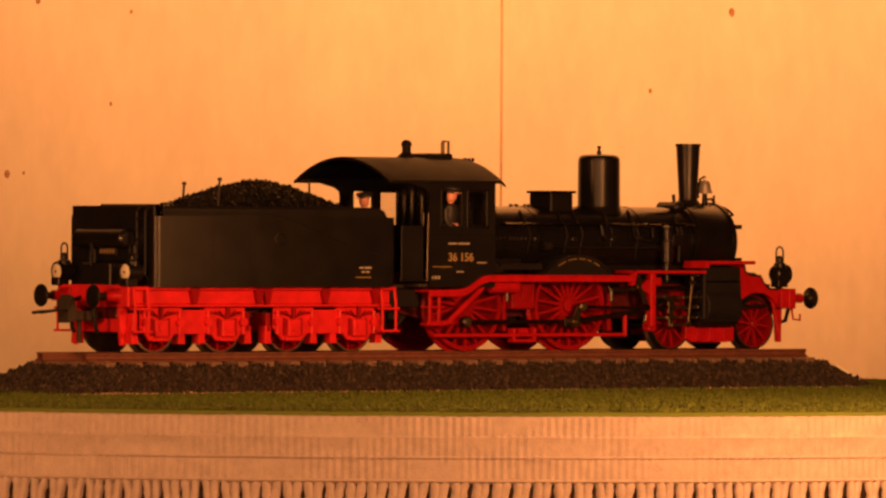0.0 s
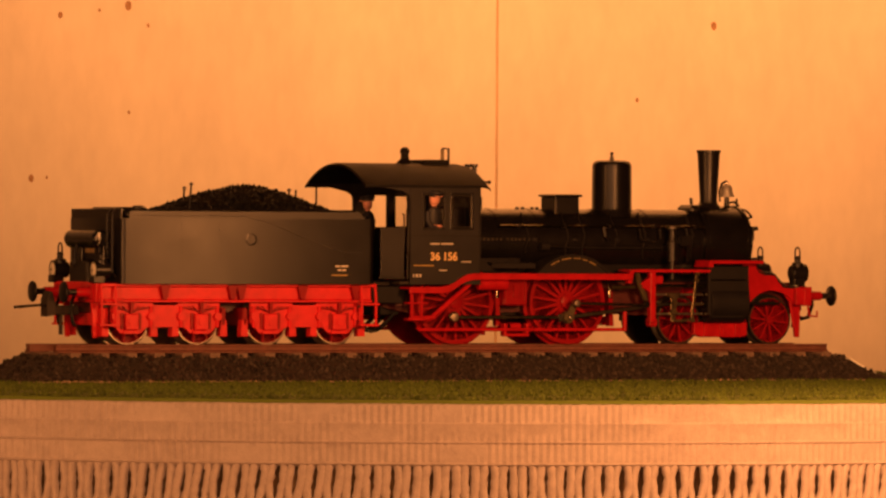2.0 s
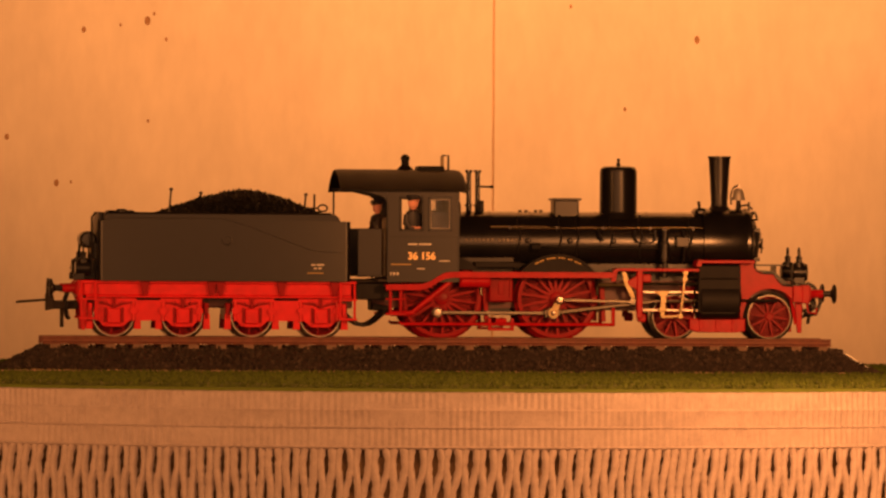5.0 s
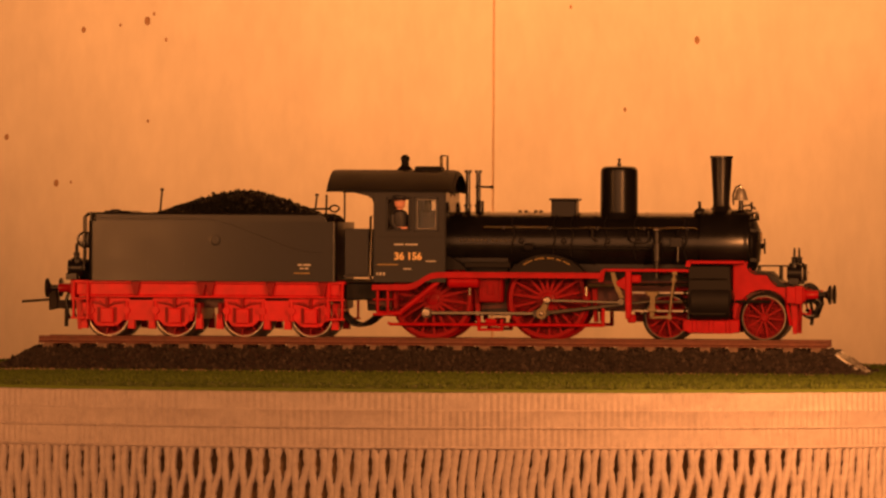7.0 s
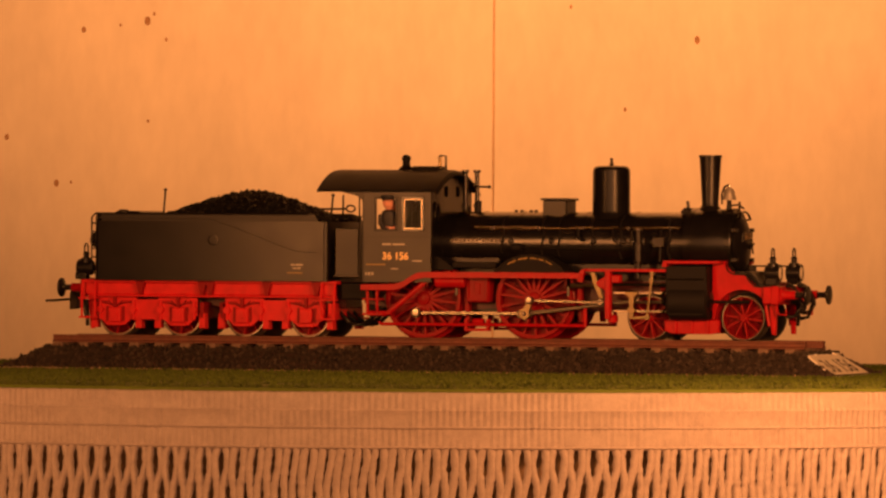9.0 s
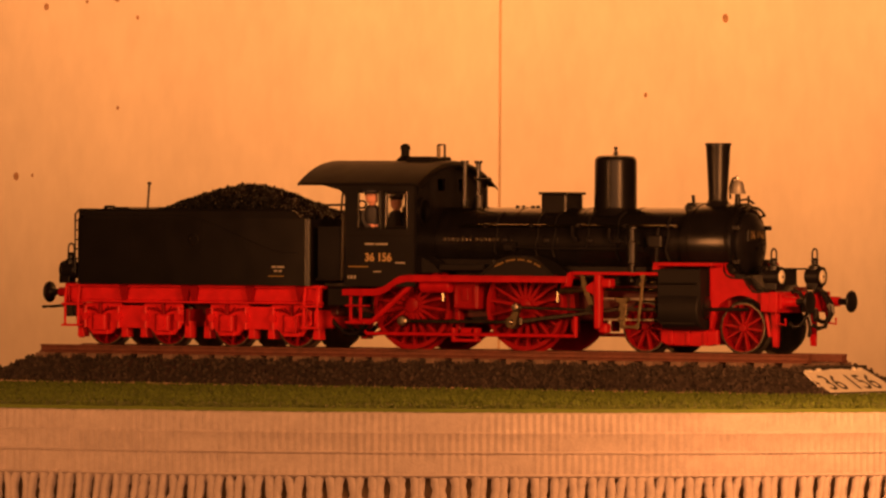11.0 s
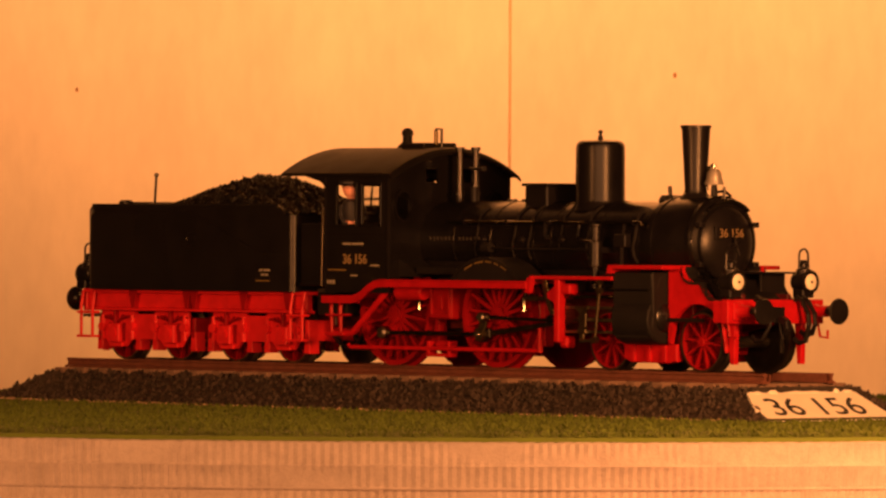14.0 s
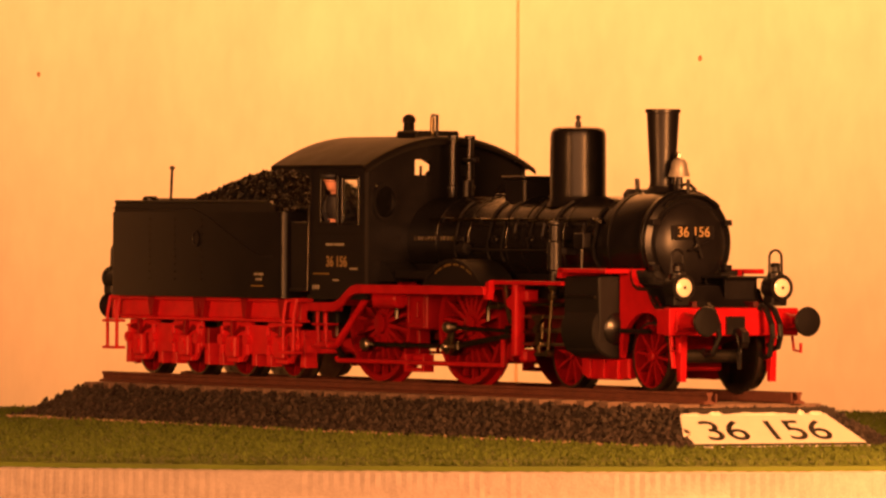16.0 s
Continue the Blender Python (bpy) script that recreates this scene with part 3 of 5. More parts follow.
part("fire_iron", bm, BLACK, tender, "black fire iron with ring handle")
bm = B()
box(bm, (-84.5, -77.5), (-9, 9), (6.5, 9.2), 0.4)
lathe(bm, (-81, -11.5, 6.5), (0, 0, 1), [(1.5, 0), (1.5, 2.6), (1.2, 3.0), (0, 3.1)], 18)
part("filler_hatch", bm, BLACK, tender)
# rear end: barrel, ladder, lanterns, plate
bm = B()
lathe(bm, (-89.3, -9.5, 1.7), (0, 1, 0), [(0, 0), (1.6, 0.1), (2.15, 0.7), (2.15, 18.3), (1.6, 18.9), (0, 19)], 22)
part("air_barrel", bm, GLOSS, tender, "black cylindrical tank on the rear wall")
bm = B()
for v in (-14.6, -11.4):
    tube(bm, [(-87.6, v, -7), (-88.6, v, -6), (-88.6, v, 7.5), (-87.4, v, 8.6)], 0.25, 6)
for k in range(6):
    cyl(bm, (-88.6, -14.6, -5 + 2.2 * k), (-88.6, -11.4, -5 + 2.2 * k), 0.22, n=6)
part("ladder", bm, BLACK, tender)
bm = B()
box(bm, (-91.4, -87.0), (-5.5, 5.5), (-8.5, -3.5), 0.3)
box(bm, (-88.2, -87.0), (-10, 12), (-3.2, 1.0), 0.25)
cyl(bm, (-88.3, 5.0, 2.2), (-88.3, 5.0, -7), 0.6, n=10)
tube(bm, [(-88, 2, 2), (-91, 2, 0.5), (-91.5, 2, -4), (-90, 3, -7)], 0.4, 8)
part("tool_box", bm, BLACK, tender)
bm = B()
box(bm, (-88.45, -88.15), (-3.6, 3.6), (-2.0, 0.2), 0.05)
plate = part("plate", bm, BLACK, tender)
bm = B()
for k in range(5):
    box(bm, (-88.55, -88.42), (-2.9 + 1.2 * k, -2.1 + 1.2 * k), (-1.5, -0.3))
part("plate_bar", bm, GOLD, plate)
for v in (-13.1, 13.1):
    lantern(tender, -91.2, v, -5.5, -1, 2.0)
# red underframe
for s in (-1, 1):
    bm = B()
    prism(bm, [(-90.8, -9.2), (-22.5, -9.2), (-22.5, -12.4), (-90.8, -12.4)], s * 11.5, s * 13.3, 0.3)
    part("side_beam", bm, RED, tender, "red side beam")
    bm = B()
    box(bm, (-91.2, -21.5), (min(s * 14.3, s * 11), max(s * 14.3, s * 11)), (-9.3, -8.55), 0.12)
    box(bm, (-90, -22.5), (min(s * 13.7, s * 11), max(s * 13.7, s * 11)), (-12.9, -12.4), 0.12)
    part("frame_sill", bm, RED, tender)
    for u in (-75.2, -58.2, -56.0, -40.5, -27.0):
        bm = B()
        prism(bm, [(u - 1.3, -8.7), (u + 1.3, -8.7), (u + 0.9, -10.2), (u + 0.45, -12.3), (u - 0.45, -12.3), (u - 0.9, -10.2)], s * 11.5, s * 14.5, 0.1)
        part("bracket", bm, DEEP, tender)
    for u in (-89.4, -23.8):
        bm = B()
        for du in (-1.8, 1.8):
            tube(bm, [(u + du, s * 14.2, -8.8), (u + du, s * 14.8, -12), (u + du, s * 14.8, -18.2)], 0.32, 6)
        for z, w in ((-13.3, 2.4), (-18.2, 2.4)):
            box(bm, (u - w, u + w), (min(s * 13.3, s * 15.6), max(s * 13.3, s * 15.6)), (z - 0.25, z + 0.25), 0.08)
        part("step", bm, RED, tender, "red foot step")
bm = B()
box(bm, (-92.2, -91.0), (-13.5, 13.5), (-13.0, -8.2), 0.2)
part("buffer_beam", bm, RED, tender)
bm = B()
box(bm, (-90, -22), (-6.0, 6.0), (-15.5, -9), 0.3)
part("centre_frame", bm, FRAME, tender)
for v in (-10, 10):
    buffer(tender, -92.0, v, -10.6, -1, "black round buffer head")
bm = B()
box(bm, (-99.5, -91.5), (-1.6, 1.6), (-16.0, -13.8), 0.3)
prism(bm, [(-99.8, -16.4), (-97.6, -16.0), (-97.6, -13.4), (-98.4, -10.8), (-99.0, -10.4), (-99.8, -12.4)], -2.2, 2.2, 0.15)
tube(bm, [(-98.4, -1.8, -13.6), (-106.6, -1.5, -14.2), (-107.0, 0, -14.3), (-106.6, 1.5, -14.2), (-98.4, 1.8, -13.6)], 0.33, 8)
cyl(bm, (-95.6, 0, -16), (-95.6, 0, -20.6), 0.5, n=10)
part("coupler", bm, DARK, tender, "dark loop coupler")
for v in (-4.5, 4.5):
    bm = B()
    tube(bm, [(-92.2, v, -11), (-94.1, v, -11.5), (-94.8, v, -13.5), (-94.4, v, -17.5), (-93.8, v, -18.5)], 0.45, 8)
    part("brake_hose", bm, BLACK, tender)
for s in (-1, 1):
    bm = B()
    prism(bm, [(-91.6, -13), (-89.4, -13), (-90.0, -21.2), (-91.0, -21.2)], s * 8.3, s * 9.3, 0.1)
    part("rail_guard", bm, RED, tender)
# bogies
for b0 in (-82.9, -47.9):
    b1 = b0 + 17.5
    for s in (-1, 1):
        poly = [(b0 - 4.9, -13.0), (b0 + 5.6, -13.0), (b0 + 5.8, -13.7), (b1 - 5.8, -13.7), (b1 - 5.6, -13.0), (b1 + 4.9, -13.0), (b1 + 4.9, -17.6), (b1 + 3.9, -18.6), (b1 + 2.6, -20.2), (b1 - 2.6, -20.2), (b1 - 4.0, -18.6),
                (b0 + 4.0, -18.6), (b0 + 2.6, -20.2), (b0 - 2.6, -20.2), (b0 - 3.9, -18.6), (b0 - 4.9, -17.6)]
        bm = B()
        prism(bm, poly, s * 11.2, s * 12.0, 0.12)
        fr = part("bogie_frame", bm, RED, tender, "pale red bogie side frame")
        for u in (b0, b1):
            bm = B()
            box(bm, (u - 1.7, u + 1.7), (min(s * 11.9, s * 13.2), max(s * 11.9, s * 13.2)), (-19.4, -15.6), 0.25)
            box(bm, (u - 2.0, u + 2.0), (min(s * 11.9, s * 12.6), max(s * 11.9, s * 12.6)), (-20.3, -19.5), 0.1)
            cyl(bm, (u, s * 13.1, -17.4), (u, s * 13.5, -17.4), 1.0, n=14)
            part("axle_box", bm, RED, fr)
            bm = B()
            for d in (-1, 1):
                box(bm, (u + d * 2.15 - 0.35, u + d * 2.15 + 0.35), (min(s * 12.0, s * 12.25), max(s * 12.0, s * 12.25)), (-19.2, -15.4))
            box(bm, (u - 0.35, u + 0.35), (min(s * 12.0, s * 13.0), max(s * 12.0, s * 13.0)), (-15.6, -12.8), 0.08)
            part("horn_guide", bm, DEEP, fr)
            bm = B()
            for k in range(4):
                w = 5.4 - 1.1 * k
                prism(bm, [(u - w, -14.2 + 0.1 * k), (u, -15.1 - 0.28 * k), (u + w, -14.2 + 0.1 * k), (u + w, -14.0 + 0.1 * k), (u, -14.85 - 0.28 * k), (u - w, -14.0 + 0.1 * k)], s * 12.0, s * 12.5)
            part("leaf_spring", bm, DEEP, fr)
        for u in (b0 + 5.0, b1 - 5.0, b0 - 4.2, b1 + 4.2):
            bm = B()
            cyl(bm, (u, s * 12.0, -16.2), (u, s * 13.0, -16.2), 0.95, n=12)
            cyl(bm, (u, s * 12.3, -13.8), (u, s * 12.3, -18.8), 0.45, n=8)
            part("bolt_hanger", bm, RED, fr)
        for u in (b0 - 6.1, b0 + 6.1, b1 - 6.1, b1 + 6.1):
            bm = B()
            prism(bm, [(u - 0.7, -17.0), (u + 0.7, -17.0), (u + 0.9, -20.9), (u - 0.9, -20.9)], s * 9.0, s * 11.6, 0.1)
            part("brake_block", bm, RED, tender)
    for u in (b0 - 6.6, b1 + 5.4):
        bm = B()
        box(bm, (u, u + 1.2), (-11.6, 11.6), (-18.4, -14.2), 0.2)
        part("bogie_headstock", bm, RED if u < -85 or u > -28 else DEEP, tender)
    for u in (b0, b1):
        axle(tender, u, -17.5)
        for v in (-10.0, 10.0):
            wheel(tender, u, -17.5, 5.3, 8, v)
# hoses between tender and engine
for v in (-5, 0, 5):
    bm = B()
    tube(bm, [(-25 + 1.5 * k, v, -15.5 - 4.2 * math.sin(math.pi * k / 8)) for k in range(9)], 0.55, 8)
    part("hose", bm, BLACK, tender)

# ---- locomotive ----
loco = thing("locomotive", "black and red model steam locomotive standing on track", "locomotive")
turning.append(loco)
AX = 1.6             # height of the boiler's axis
bm = B()
lathe(bm, (0, 0, AX), (1, 0, 0), [(7.8, 3.5), (7.8, 68.6), (0, 68.6)], 56)
boiler = part("boiler", bm, GLOSS, loco, "glossy black boiler barrel")
bm = B()
lathe(bm, (0, 0, AX), (1, 0, 0), [(8.75, 68.0), (8.75, 80.0), (8.5, 80.6), (7.6, 81.0), (7.6, 80.8), (0, 80.8)], 56)
smoke = part("smokebox", bm, GLOSS, loco, "black smokebox")
bm = B()
lathe(bm, (0, 0, AX - 0.2), (1, 0, 0), [(6.9, 80.7), (6.9, 81.3), (6.2, 81.9), (4.4, 82.6), (2.2, 83.0), (0, 83.1)], 48)
door = part("smokebox_door", bm, BLACK, smoke, "domed black smokebox door")
bm = B()
lathe(bm, (0, 0, AX - 0.6), (1, 0, 0), [(0.7, 82.8), (0.7, 84.0), (0, 84.2)], 12)
for a in (20, 110, 200, 290):
    cyl(bm, (84.0, 0, AX - 0.6), (84.0, 2.0 * math.cos(radians(a)), AX - 0.6 + 2.0 * math.sin(radians(a))), 0.22, n=6)
part("door_handle", bm, BLACK, smoke)
bm = B()
for v in (-7.2, 7.2):
    for z in (-2.5, 5.0):
        box(bm, (80.8, 82.4), (v - 0.8, v + 0.5), (z - 0.5, z + 0.5), 0.1)
part("door_hinge", bm, BLACK, smoke)
bm = B()
box(bm, (82.6, 83.1), (-4.6, 3.6), (2.1, 4.6), 0.08)
part("front_plate", bm, BLACK, smoke)
fm = Matrix(((0, 0, 1), (1, 0, 0), (0, 1, 0))).to_4x4()
fm.translation = (83.16, -0.5, 3.35)
lettering("front_number", "36 156", 2.35, fm, GOLD, smoke, "gold numerals 36 156", thick=0.02)
for u in (13.5, 24.0, 36.0, 41.0, 54.0, 67.2):
    bm = B()
    lathe(bm, (0, 0, AX), (1, 0, 0), [(7.8, u - 0.35), (7.92, u - 0.3), (7.92, u + 0.3), (7.8, u + 0.35)], 56)
    part("boiler_band", bm, GLOSS, boiler)
bm = B()
tube(bm, [(82.0, 8.0 * math.cos(radians(a)), AX + 8.0 * math.sin(radians(a))) for a in range(50, 131, 8)], 0.3, 7)
for a in (50, 90, 130):
    cyl(bm, (80.2, 7.6 * math.cos(radians(a)), AX + 7.6 * math.sin(radians(a))), (82.1, 8.0 * math.cos(radians(a)), AX + 8.0 * math.sin(radians(a))), 0.3, n=6)
part("front_rail", bm, GLOSS, smoke)
bm = B()
lathe(bm, (0, 0, AX), (1, 0, 0), [(8.75, 69.0), (8.95, 69.0), (8.95, 69.8), (8.75, 69.8)], 48)
lathe(bm, (0, 0, AX), (1, 0, 0), [(8.75, 79.2), (8.95, 79.2), (8.95, 80.0), (8.75, 80.0)], 48)
part("smokebox_band", bm, GLOSS, smoke)
# firebox skirt
bm = B()
box(bm, (3.8, 19.5), (-6.8, 6.8), (-9, -2.0), 0.4)
box(bm, (19, 70), (-5.6, 5.6), (-9.5, -3), 0.3)
part("firebox", bm, BLACK, loco)
for sg in (-1, 1):
    for k in range(13):
        u = 6.6 + 1.1 * k + (0.7 if k > 6 else 0.0)
        bm = B()
        box(bm, (u, u + 0.7), (min(sg * 7.5, sg * 7.95), max(sg * 7.5, sg * 7.95)), (1.75, 2.5), 0.08)
        part("washout_plug", bm, DSTEEL, boiler)
    for u in (22.6, 33.4, 44.6, 52.6):
        bm = B()
        lathe(bm, (u, sg * 7.4, 2.0), (0, sg, 0), [(0.75, 0), (0.75, 0.7), (0.45, 0.9), (0.45, 1.3), (0, 1.35)], 12)
        part("boiler_plug", bm, BLACK, boiler)
# chimney, dome, sandbox, bell, valves
bm = B()
lathe(bm, (72.9, 0, 0), (0, 0, 1), [(3.6, 9.2), (3.1, 10.0), (2.25, 11.0), (2.1, 11.8), (2.75, 23.2), (2.95, 23.3), (2.95, 23.9), (2.55, 23.9), (2.4, 21.5), (0, 21.5)], 36)
part("chimney", bm, BLACK, loco, "tall black chimney flaring upward")
bm = B()
lathe(bm, (46.8, 0, 0), (0, 0, 1), [(5.6, 7.6), (5.0, 8.8), (4.8, 9.6), (4.75, 19.6), (4.6, 20.4), (4.2, 20.9), (3.4, 21.15), (0, 21.3)], 40)
dome = part("steam_dome", bm, GLOSS, loco, "black cylindrical steam dome")
bm = B()
lathe(bm, (46.8, 0, 0), (0, 0, 1), [(0.55, 21.2), (0.5, 22.0), (0.3, 22.1), (0.3, 22.5), (0.5, 22.7), (0.35, 23.1), (0, 23.2)], 12)
part("finial", bm, BLACK, dome)
bm = B()
box(bm, (29.8, 36.2), (-4.0, 4.0), (7.4, 12.4), 0.3)
sand = part("sandbox", bm, BLACK, loco, "black box on the boiler")
bm = B()
box(bm, (29.3, 36.8), (-4.4, 4.4), (12.3, 12.9), 0.15)
part("sandbox_lid", bm, BLACK, sand)
bm = B()
lathe(bm, (77.9, 0, 0), (0, 0, 1), [(1.85, 12.6), (1.75, 13.0), (1.45, 13.9), (1.35, 14.8), (0.95, 15.5), (0.35, 15.8), (0.35, 16.5), (0, 16.6)], 26)
bell = part("bell", bm, SILVER, loco, "silvery bell in front of the chimney")
bm = B()
cyl(bm, (77.9, 0, 9.6), (77.9, 0, 12.7), 0.8, 0.55, n=12)
tube(bm, [(76.0, 0, 11.5), (75.9, 0, 14), (76.6, 0, 15.9), (77.9, 0, 16.5)], 0.28, 6)
tube(bm, [(78.5, 0, 11.2), (80.2, 0.5, 11.4), (81.6, 0.8, 10.4)], 0.3, 6)
cyl(bm, (80.6, 0, 9.9), (80.6, 0, 12.2), 0.3, n=6)
part("bell_stand", bm, BLACK, bell)
bm = B()
box(bm, (66.2, 69.2), (-4, 4), (8.4, 10.6), 0.8)
cyl(bm, (67.6, -1.5, 10.4), (67.4, -1.5, 12.3), 0.4, n=8)
part("smokebox_saddle_cap", bm, BLACK, loco)
for v in (-0.95, 0.95):
    bm = B()
    lathe(bm, (9.4 + v * 1.3, v, 0), (0, 0, 1), [(1.0, 8.6), (0.75, 9.2), (0.7, 10.6), (0.95, 10.7), (0.95, 11.2), (0.62, 11.4), (0.6, 19.2), (0.95, 19.4), (0.95, 20.0), (0, 20.0)], 16)
    part("safety_valve", bm, GLOSS, loco)
bm = B()
cyl(bm, (11.4, 0, 9), (11.4, 0, 12.2), 0.8, n=12)
cyl(bm, (10, 0, 15.8), (14.2, 0, 15.7), 0.28, n=8)
lathe(bm, (14.2, 0, 15.7), (1, 0, 0), [(0, -0.6), (0.6, 0), (0, 0.6)], 10)
part("whistle", bm, BLACK, loco)
bm = B()
for u in (21.5, 23.0, 25.5, 26.8):
    lathe(bm, (u, 0, 9.2), (0, 0, 1), [(0.5, 0), (0.5, 0.6), (0, 0.75)], 8)
part("boiler_stud", bm, BLACK, boiler)
# handrails, pipes and the feed pump on both sides
for s in (-1, 1):
    bm = B()
    tube(bm, [(13.0, s * 8.6, 5.3), (66.0, s * 8.6, 5.3), (67.5, s * 8.9, 5.1)], 0.32, 8)
    rail = part("handrail", bm, STEEL, loco, "thin dark steel rail along the boiler")
    bm = B()
    for u in (18, 30, 42, 54, 65):
        cyl(bm, (u, s * 7.0, 5.3), (u, s * 9.0, 5.3), 0.4, n=8)
    part("handrail_knob", bm, BLACK, rail)
    bm = B()
    lathe(bm, (57.4, s * 11.4, 0), (0, 0, 1), [(0.8, -7.2), (0.8, -3.2), (1.25, -3.0), (1.25, 1.6), (0.9, 1.9), (0.9, 4.4), (1.2, 4.6), (1.2, 5.0), (0, 5.3)], 18)
    box(bm, (56.6, 58.2), (min(s * 7, s * 11), max(s * 7, s * 11)), (-0.5, 0.7), 0.1)
    part("feed_pump", bm, BLACK, loco)
    bm = B()
    tube(bm, [(50.0, s * 8.6, 4.8), (50.0, s * 9.1, 2.6), (50.6, s * 9.2, 1.9), (54.5, s * 9.2, 1.7), (55.2, s * 9.2, 2.4), (55.2, s * 9.0, 4.8)], 0.3, 6)
    tube(bm, [(40.6, s * 8.5, 5.2), (40.9, s * 9.0, 3.0), (41.8, s * 9.0, 2.0)], 0.4, 6)
    tube(bm, [(62.5, s * 8.6, 4.9), (62.7, s * 9.4, 2.0), (62.5, s * 9.4, -3)], 0.3, 6)
    part("boiler_pipe", bm, BLACK, loco)
    bm = B()
    box(bm, (60.6, 63.8), (min(s * 8, s * 9.8), max(s * 8, s * 9.8)), (0.6, 3.2), 0.2)
    part("lubricator", bm, BLACK, loco)
    for u, lo, hi, rr in ((20.4, -20, 58, 0.34), (31.0, -25, 62, 0.36), (35.4, -25, 62, 0.36), (44.0, -12, 66, 0.3), (51.6, -30, 60, 0.42), (64.4, -30, 48, 0.5)):
        bm = B()
        tube(bm, [(u + 0.35 * math.sin(a * 0.12), s * 8.05 * math.cos(radians(a)), AX + 8.05 * math.sin(radians(a))) for a in range(lo, hi + 1, 6)], rr * 0.65, 7)
        part("side_pipe", bm, MATT, boiler)
    bm = B()
    lathe(bm, (24.6, s * 8.9, 0.4), (1, 0, 0), [(0, -1.2), (1.0, -1.1), (1.0, 1.1), (0, 1.2)], 12)
    tube(bm, [(25.8, s * 8.9, 0.4), (33, s * 8.9, 0.2), (46, s * 9.0, 0.2), (56, s * 9.2, 0.2)], 0.2, 7)
    part("injector_pipe", bm, MATT, loco)
    # splasher over the front driver
    bm = B()
    outer = arc(29.7, -13.8, 12.4, 39, 141, 22)
    inner = arc(29.7, -13.8, 11.9, 141, 39, 22)
    prism(bm, outer + inner, s * 7.5, s * 14.6)
    prism(bm, arc(29.7, -13.8, 12.0, 39, 141, 22), s * 13.6, s * 14.2)
    spl = part("splasher", bm, MATT, loco, "black arched splasher")
    bm = B()
    for k in range(20):
        if k in (4, 9, 13, 16):
            continue
        a = radians(120 - 3.15 * k)
        p, t = Vector((29.7 + 11.3 * math.cos(a), 0, -13.6 + 11.3 * math.sin(a))), Vector((math.sin(a), 0, -math.cos(a)))
        nn = Vector((math.cos(a), 0, math.sin(a)))
        q = [p + t * x + nn * y + Vector((0, s * 14.24, 0)) for x, y in ((-0.23, -0.17), (0.23, -0.17), (0.23, 0.17), (-0.23, 0.17))]
        bm.faces.new([bm.verts.new(x) for x in q])
    part("name_bar", bm, OCHRE, spl, "gold lettering along the arch")
    # low black splasher over the rear driver and the ledge between the two
    bm = B()
    prism(bm, arc(0.3, -13.2, 11.9, 41, 139, 18), s * 7.5, s * 13.4)
    box(bm, (8.6, 20.4), (min(s * 8.2, s * 13.0), max(s * 8.2, s * 13.0)), (-4.9, -3.4), 0.2)
    part("rear_splasher", bm, MATT, loco)
    # running board: level over the drivers, dipping under the cab
    bm = B()
    curve = [(-14.5, -9.2), (-5.6, -9.2), (-4.2, -8.9), (-2.8, -8.3), (-1.0, -7.0), (0.6, -6.2), (2.4, -5.95), (43.9, -5.95)]
    low = [(u, z - 1.5) for u, z in curve]
    prism(bm, curve + low[::-1], s * 16.4, s * 17.0, 0.08)
    prism(bm, curve + [(u, z - 0.5) for u, z in curve][::-1], s * 8.8, s * 16.6)
    prism(bm, curve[6:] + [(43.9, -6.2), (2.4, -6.2)], s * 16.9, s * 17.3)
    part("running_board", bm, LRED, loco, "red running board edge")
    bm = B()
    box(bm, (44.2, 65.8), (min(s * 9, s * 15.4), max(s * 9, s * 15.4)), (-5.6, -4.9), 0.1)
    prism(bm, [(43.0, -8.2), (44.2, -8.2), (44.8, -4.9), (43.6, -5.4)], s * 15.2, s * 16.4)
    part("raised_board", bm, LRED, loco)
    bm = B()
    box(bm, (49.8, 51.3), (min(s * 13.2, s * 15.2), max(s * 13.2, s * 15.2)), (-17.6, -5.0), 0.25)
    prism(bm, [(47.4, -8.2), (50.0, -6.6), (50.0, -10.4), (47.6, -9.2)], s * 13.4, s * 14.8, 0.15)
    box(bm, (51.2, 53.6), (min(s * 12, s * 14.5), max(s * 12, s * 14.5)), (-8.4, -6.4), 0.3)
    box(bm, (50.2, 52.4), (min(s * 11.5, s * 14.0), max(s * 11.5, s * 14.0)), (-18.6, -16.4), 0.4)
    part("gear_bracket", bm, LRED, loco, "red upright bracket for the valve gear")
    # main frames, in red darkened for the shade behind the spokes
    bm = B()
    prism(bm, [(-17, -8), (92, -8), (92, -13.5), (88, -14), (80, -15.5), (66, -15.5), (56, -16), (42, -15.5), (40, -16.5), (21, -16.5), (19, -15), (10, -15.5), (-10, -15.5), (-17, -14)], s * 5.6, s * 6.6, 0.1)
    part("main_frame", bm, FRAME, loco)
    bm = B()
    box(bm, (12.2, 18.4), (min(s * 6.5, s * 12.5), max(s * 6.5, s * 12.5)), (-13.6, -6.4), 0.3)
    sbox = part("spring_box", bm, DEEP, loco)
    bm = B()
    for u0, u1, z0, z1 in ((12.5, 18.1, -7.6, -7.0), (12.5, 18.1, -13.3, -12.6), (12.5, 13.1, -12.6, -7.6), (17.5, 18.1, -12.6, -7.6), (14.6, 16.0, -11.6, -8.8)):
        box(bm, (u0, u1), (min(s * 12.4, s * 12.9), max(s * 12.4, s * 12.9)), (z0, z1), 0.08)
    part("panel_rim", bm, DEEP, sbox)
    bm = B()
    box(bm, (12.0, 18.6), (min(s * 11, s * 13.2), max(s * 11, s * 13.2)), (-20.9, -20.2), 0.1)
